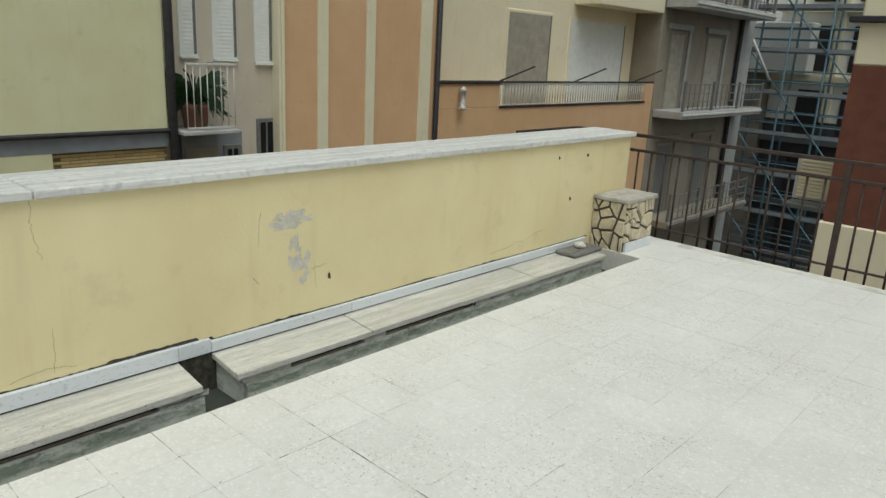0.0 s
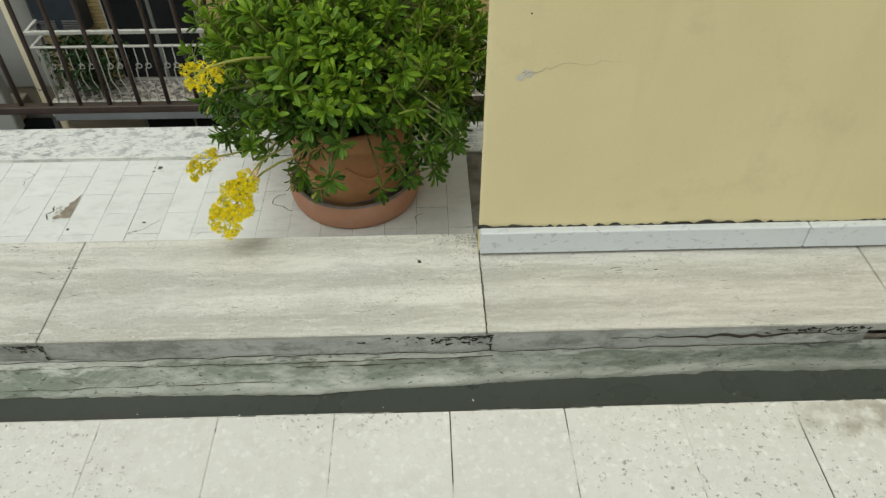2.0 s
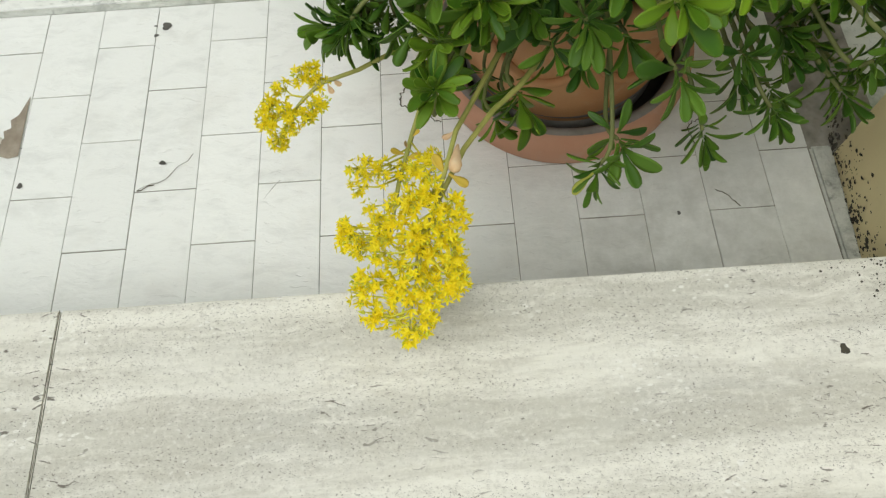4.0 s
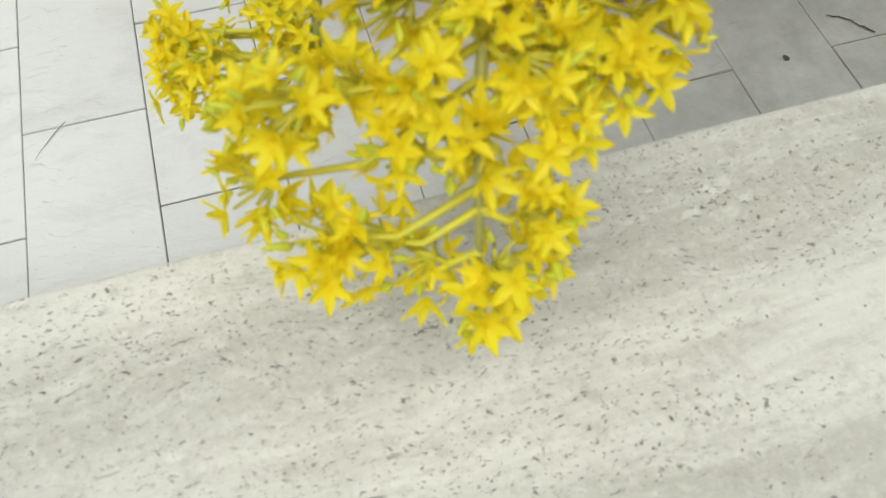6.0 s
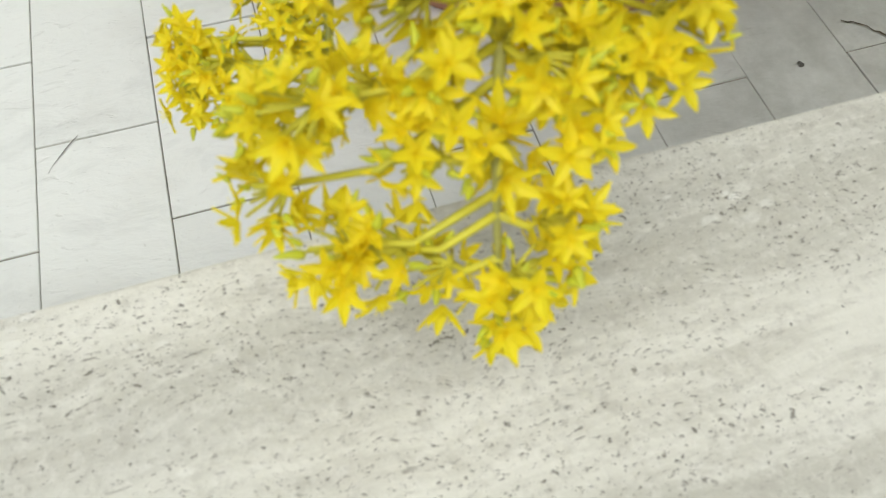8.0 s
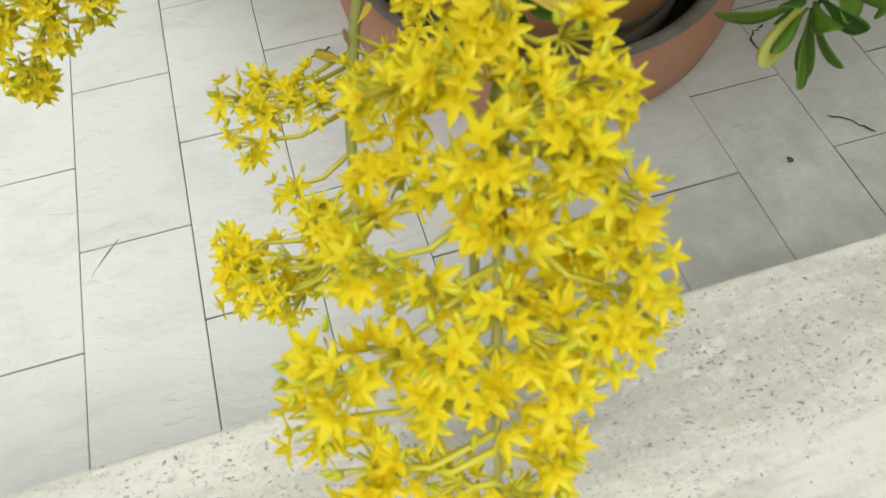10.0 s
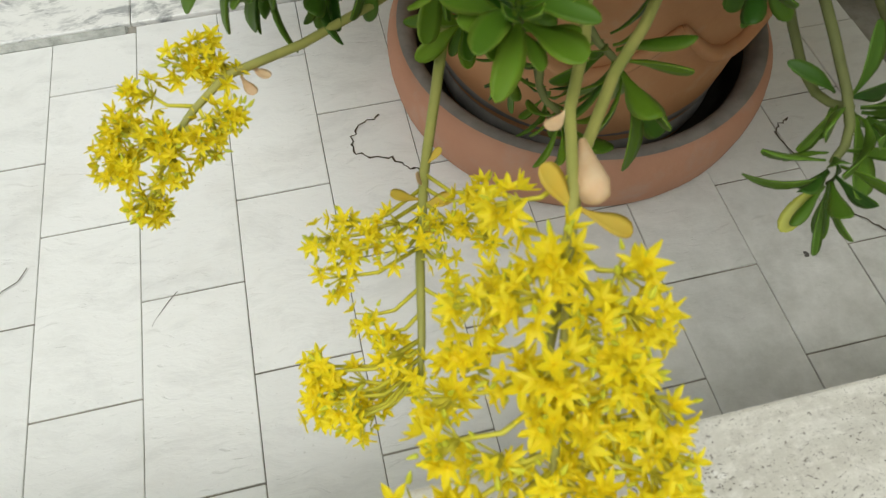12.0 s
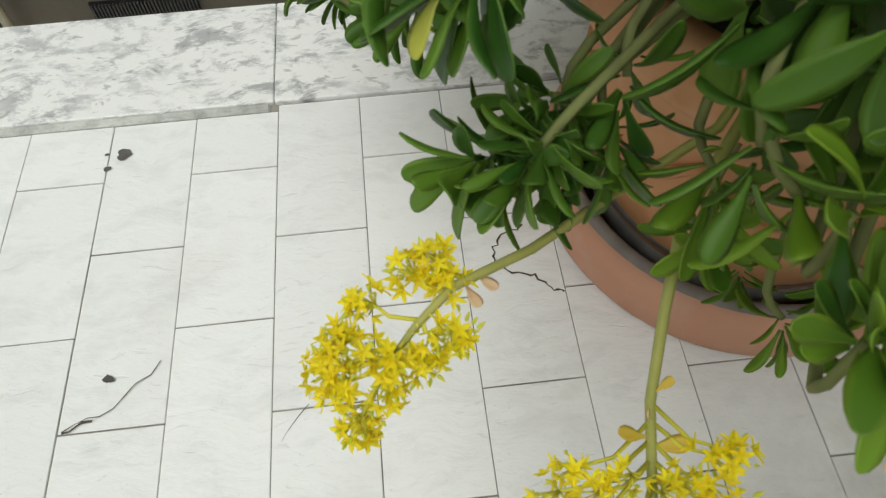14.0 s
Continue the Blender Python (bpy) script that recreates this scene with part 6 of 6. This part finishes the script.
slab("dark_rail", (15.15, 7.37, 0.36), (22.25, 7.399, 0.42), BLACKP, hc, 0.01)
shutter(hc, 16.42, 18.2, 0.3, 2.64, 8.3, DULLSHUT, CREAM)
shutter(hc, 19.2, 22.1, 0.3, 2.61, 8.3, SHUT, CREAM)
slab("upper_balcony", (19.3, 7.4, 3.02), (23.0, 8.3, 4.3), CREAM, hc, 0.02)
slab("side_pilaster", (13.05, 7.8, 1.0), (13.5, 8.35, 12), ORANGE, hc, 0.02)
lp = part("wall_lantern", mesh_of("wall_lantern", *lathe([(0, 0), (0.07, 0.01), (0.10, 0.05), (0.06, 0.08), (0.055, 0.40), (0.10, 0.43), (0.04, 0.50), (0, 0.52)], 12), WHITEP, True), hc, "small white lantern on the balcony front", (13.72, 7.27, 0.36))
for x in (15.8, 19.0, 22.2):
    part("stay", tube_mesh("stay", [(x - 0.6, 7.47, 0.98), (x, 6.9, 1.36)], 0.022, BLACKP, 6), hc)

# brown house with balconies
hn = house("brown_house", "brown-grey house with iron balconies and tall windows", 22.81, 30.0, 7.4, 18, 14, BROWN)
# the lowest balcony's parts hold the street's shade in their darker colour
for z in (-0.10, 3.20, -3.60):
    slab("balcony_slab", (22.9, 6.4, z), (29.4, 7.4, z + 0.24), PALESLAB if z > -1 else BROWN, hn, 0.02)
    slab("slab_edge", (22.88, 6.36, z + 0.10), (29.42, 6.399, z + 0.17), WHITEP if z > -1 else GREYP, hn, 0.01)
    bars(hn, 23.0, 29.3, 6.47, z + 0.28, z + 1.05, 0.35, GREYP, 0.03)
    for dz in (0.52, 0.78):
        slab("mid_rail", (23.0, 6.455, z + dz), (29.3, 6.485, z + dz + 0.03), GREYP, hn, 0.004)
    for x in (23.0, 25.1, 27.2, 29.3):
        slab("post", (x - 0.04, 6.43, z + 0.24), (x + 0.04, 6.51, z + 1.15), GREYP, hn, 0.005)
# the lowest window row is coloured darker, for the shade of the narrow street
for z in (0.15, -3.35, 3.45):
    for a, b in ((23.5, 24.4), (26.2, 27.3)):
        shutter(hn, a, b, z, z + 2.3, 7.4, DULLSHUT if z > -1 else GREYP, BROWN)
        slab("lintel", (a - 0.25, 7.30, z + 2.45), (b + 0.45, 7.399, z + 2.62), GREYW if z > -1 else BROWN, hn, 0.01)
        slab("jamb", (b + 0.25, 7.33, z), (b + 0.42, 7.399, z + 2.45), GREYW if z > -1 else BROWN, hn, 0.01)
slab("corner_pier", (28.9, 7.32, -13), (30.0, 7.4, 14), GREYW, hn, 0.02)
part("downpipe", tube_mesh("downpipe", [(28.75, 7.3, -13), (28.75, 7.3, 14)], 0.08, BLACKP, 8), hn)

# grey house under scaffolding at the street's end
hs = house("grey_house", "unfinished grey house behind scaffolding", 40.0, 60, -2, 9.9, 8, WHITEW)
slab("pale_block", (38.9, 8.0, 1.3), (44, 13, 3.7), WHITEW, hs, 0.05)
# a dark sheet over the lower storeys stands for the street's shade
slab("shaded_base", (39.96, -2, -13), (40.03, 9.9, -0.9), STREET_SHADE, hs, 0, "lower storeys painted dark for the deep shade of the street")
slab("rear_wing", (39.5, 9.95, -13), (50, 14, 1.3), BROWN, hs, 0.02)
for z in (-8.4, -5.2, -2.0, 1.0, 4.2):
    # lower bands are darkened for the same street shade
    slab("floor_band", (39.6, -2, z), (40.0, 9.9, z + 0.3), STRIP if z > 0 else GREYP, hs, 0.02)
    for y in (3.6, 5.4, 7.4):
        slab("window", (39.93, y, z + 0.5), (40.0, y + 1.1, z + 2.6), BLACKP, hs, 0)
for y in (4.9, 6.9):
    slab("pier", (39.7, y, -0.9), (40.0, y + 0.35, 9), STRIP, hs, 0.02)
slab("roof_block", (43, 4.0, 9), (50, 8.0, 12), WHITEW, hs, 0.02)
sc = tagged(new("scaffolding"), "teal tubular scaffolding with plank decks before a house", "scaffolding")
for y in np.arange(5.0, 10.5, 1.7):
    for x in (37.2, 38.3):
        part("standard", tube_mesh("standard", [(x, y, -13), (x, y, 8)], 0.05, TEAL, 6), sc)
for z in np.arange(-9.1, 8, 1.9):
    for x in (37.2, 38.3):
        for dz in (0, 0.55, 1.05):
            part("ledger", tube_mesh("ledger", [(x, 4.4, z + dz), (x, 10.2, z + dz)], 0.035, TEAL, 6), sc)
    # lower decks are coloured dark for the shade between the houses
    slab("deck", (37.25, 4.4, z - 0.06), (37.95, 10.2, z), PALESLAB if z > 0 else GREYP, sc, 0)
    slab("toe_board", (37.16, 4.4, z), (37.19, 10.2, z + 0.18), BAND, sc, 0)
for k, y in enumerate(np.arange(5.0, 8.5, 1.7)):
    for j, z in enumerate(np.arange(-9.1, 7, 1.9)):
        if (k + j) % 2:
            part("brace", tube_mesh("brace", [(37.15, y, z), (37.15, y + 1.7, z + 1.9)], 0.032, TEAL, 6), sc)
part("chute", tube_mesh("chute", [(36.9, 10.3, 3.4), (36.9, 8.9, 1.0)], 0.06, WHITEP, 6), sc, "pale diagonal pole")
far = tagged(slab("far_house", (62, -14, -13), (80, 30, 13), WHITEW, bevel=0), "distant off-white house closing the street", "building")

# red brick and cream house on the near side of the street
hr = tagged(new("red_brick_house"), "house side with red brick between cream bands", "building")
slab("upper_wall", (11.0, -9, 1.70), (20, -1.05, 8), CREAM, hr, 0.02)
slab("brick_wall", (11.0, -9, -0.12), (20, -1.06, 1.699), REDFACE, hr, 0, "red-brown brick facing")
slab("lower_wall", (10.97, -9, -13), (20, -1.02, -0.121), CREAM, hr, 0.02)
slab("ledge_line", (10.9, -9, 2.16), (11.0, -0.95, 2.23), BLACKP, hr, 0.01)
br = tagged(new("louvred_screen"), "white louvred screen beside a brick house", "screen")
slab("screen_frame", (12.3, -0.95, -0.12), (12.4, -0.28, 0.46), WHITEP, br, 0.01)
for k in range(11):
    slab("louvre", (12.26, -0.90, -0.08 + k * 0.048), (12.30, -0.34, -0.045 + k * 0.048), STRIP, br, 0.004)
slab("screen_shelf", (12.2, -1.0, -0.24), (12.6, -0.2, -0.18), GREYP, br, 0.01)
slab("screen_post", (12.35, -1.02, -13), (12.5, -0.9, 0.46), GREYP, br, 0.01)


# ---- pieces of the floors, last ----
# white sill tiles, laid lengthways with every second column shifted by half
rng = random.Random(77)
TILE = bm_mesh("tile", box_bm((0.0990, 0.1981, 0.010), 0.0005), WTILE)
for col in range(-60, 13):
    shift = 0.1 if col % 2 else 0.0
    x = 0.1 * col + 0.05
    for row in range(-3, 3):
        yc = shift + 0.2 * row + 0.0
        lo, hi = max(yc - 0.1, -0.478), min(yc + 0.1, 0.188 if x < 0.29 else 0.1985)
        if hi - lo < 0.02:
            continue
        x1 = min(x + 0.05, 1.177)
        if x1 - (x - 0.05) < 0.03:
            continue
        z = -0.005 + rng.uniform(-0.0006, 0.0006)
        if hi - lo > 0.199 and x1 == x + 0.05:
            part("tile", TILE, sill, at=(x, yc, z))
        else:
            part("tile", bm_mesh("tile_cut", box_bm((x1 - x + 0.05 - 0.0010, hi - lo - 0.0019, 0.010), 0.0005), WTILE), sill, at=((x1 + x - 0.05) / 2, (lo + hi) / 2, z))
# chips, stains and cracks in the sill tiles
ch = []
for x, y, s in ((0.118, 0.14, 0.011), (0.098, 0.142, 0.003), (0.101, 0.12, 0.005), (0.141, -0.149, 0.006), (0.952, -0.302, 0.004), (-0.138, -0.281, 0.009), (-0.155, -0.283, 0.006), (-0.088, -0.175, 0.006), (-0.707, -0.034, 0.016), (-0.640, -0.075, 0.006)):
    ch.append(blot((x, y, 0.0012), s * 0.75, 2, rng, 14, (1.15, 1.0), 0.4))
part("chip", mesh_of("chip", *merge(ch), plain("chipped_glaze", (0.13, 0.125, 0.115), (0.07, 0.065, 0.06), 60, 0.9, bump=0.5)), sill, "dark chips in the tile glaze")
bc = [(-0.103, 0.004), (-0.1015, -0.117), (-0.118, -0.121), (-0.131, -0.116), (-0.147, -0.126), (-0.158, -0.118), (-0.150, -0.106), (-0.139, -0.100), (-0.143, -0.086), (-0.132, -0.080), (-0.136, -0.066), (-0.124, -0.060), (-0.128, -0.044), (-0.116, -0.034)]
part("broken_corner", mesh_of("broken_corner", [(x, y, 0.0014) for x, y in bc], [tuple(range(len(bc)))], BRICKDUST), sill, "broken tile showing the brown screed")
bl = [blot((-0.150 + rng.gauss(0, 0.012), -0.095 + rng.gauss(0, 0.022), 0.0016 + 0.00005 * k), rng.uniform(0.002, 0.006), 2, rng, 9, (1.0, 1.3), 0.7) for k in range(12)]
part("chipped_rim", mesh_of("chipped_rim", *merge(bl), PATCH), sill)
cr = []
for pts, w in (([(0.569, -0.018), (0.551, -0.026), (0.532, -0.043), (0.532, -0.065), (0.548, -0.078), (0.572, -0.082), (0.586, -0.100), (0.598, -0.106)], 0.0022), ([(0.105, -0.198), (0.15, -0.180), (0.19, -0.135)], 0.0008),
               ([(0.105, -0.199), (0.132, -0.190)], 0.0026), ([(0.31, -0.23), (0.335, -0.197)], 0.0006), ([(-0.48, 0.06), (-0.44, 0.082), (-0.41, 0.06), (-0.44, 0.01)], 0.0011), ([(-0.40, -0.064), (-0.43, -0.08), (-0.353, -0.093), (-0.34, -0.115)], 0.0011), ([(-0.247, -0.059), (-0.28, -0.10)], 0.0011),
               ([(-0.33, 0.13), (-0.30, 0.11), (-0.325, 0.08), (-0.31, 0.05)], 0.0011), ([(-0.17, -0.125), (-0.182, -0.10), (-0.165, -0.085), (-0.172, -0.06)], 0.004), ([(-0.27, -0.262), (-0.25, -0.285), (-0.21, -0.275), (-0.18, -0.29)], 0.0011), ([(1.015, -0.265), (1.034, -0.278), (1.047, -0.297)], 0.0018), ([(1.02, -0.132), (1.005, -0.137), (0.996, -0.148), (1.002, -0.183)], 0.002)):
    line = []
    for a, b in zip(pts, pts[1:]):
        seg = wander((*a, 0.0), (*b, 0.0), 4, 0.003, rng, 2)
        line += seg if not line else seg[1:]
    cr.append(ribbon(line, [w * rng.uniform(0.5, 1.4) for _ in line], (0, 0, 1), 0.0014))
part("crack", mesh_of("tile_cracks", *merge(cr), CRACK), sill)

# dirt gathered where terrace joints cross
gd = []
for i in range(-3, 7):
    for j in range(1, 6):
        if rng.random() < 0.6:
            for q in range(rng.randrange(2, 9)):
                gd.append(blot((1.312 + TX * i + rng.gauss(0, 0.02), -1.004 - TY * j + rng.gauss(0, 0.006), FLOOR_Z + 0.0012), abs(rng.gauss(0, 0.0012)) + 0.0007, 2, rng, 7, (rng.uniform(0.6, 1.6), 1.0), 0.5))
for k in range(46):
    i, j, size = rng.randrange(-1, 9), rng.randrange(2, 12), rng.uniform(0.04, 0.24)
    x, y = 1.312 + TX * i, -1.004 - TY * j
    if k % 4:
        x += rng.uniform(0, TX)
        ends = (x, y, FLOOR_Z), (x + size, y, FLOOR_Z)
    else:
        y += rng.uniform(0, TY)
        ends = (x, y, FLOOR_Z), (x, y - size * 0.6, FLOOR_Z)
    gd.append(ribbon(wander(*ends, 12, 0.0012, rng, 2), [rng.uniform(0.0004, 0.0042) for _ in range(13)], (0, 0, 1), 0.0012))
part("joint_dirt", mesh_of("joint_dirt", *merge(gd), GRIME_AND_SHADE), terrace, kind="stuff")

# terrace tiles: those beside the walk as single pieces, the others joined
FT = bm_mesh("floor_tile", box_bm((TX - 0.0026, TY - 0.0026, 0.014), 0.0007), TERRAZZO)
ET = bm_mesh("edge_tile", box_bm((TX - 0.0026, 0.2252, 0.014), 0.0007), TERRAZZO)
far_v, far_f = [], []
cube = [(-1, -1), (1, -1), (1, 1), (-1, 1)]
for i in range(-30, 26):
    for j in range(0, 33):
        x, y = 1.312 + TX * i + TX / 2, -1.004 - TY * j - TY / 2
        if x > EDGE_R - 0.1 or x < -5.9 or y < -8.9:
            continue
        z = FLOOR_Z + rng.uniform(-0.0008, 0.0006)
        if -0.4 < x < 4.6 and j < 11:
            if j:
                part("tile", FT, terrace, at=(x, y, z - 0.007))
            else:
                part("tile", ET, terrace, at=(x, -1.244 + 0.0012 + 0.2255 / 2, z - 0.007))
        else:
            o = len(far_v)
            hx, hy = TX / 2 - 0.0012, TY / 2 - 0.0012
            y1 = min(y + hy, FLOOR_EDGE - 0.001)
            far_v += [(x - hx, y - hy, z), (x + hx, y - hy, z), (x + hx, y1, z), (x - hx, y1, z)] + [(x - hx, y - hy, z - 0.014), (x + hx, y - hy, z - 0.014), (x + hx, y1, z - 0.014), (x - hx, y1, z - 0.014)]
            far_f += [(o, o + 1, o + 2, o + 3)] + [(o + 4 + k, o + 4 + (k + 1) % 4, o + (k + 1) % 4, o + k) for k in range(4)]
part("tiles_far", mesh_of("tiles_far", far_v, far_f, TERRAZZO), terrace, kind="stuff")
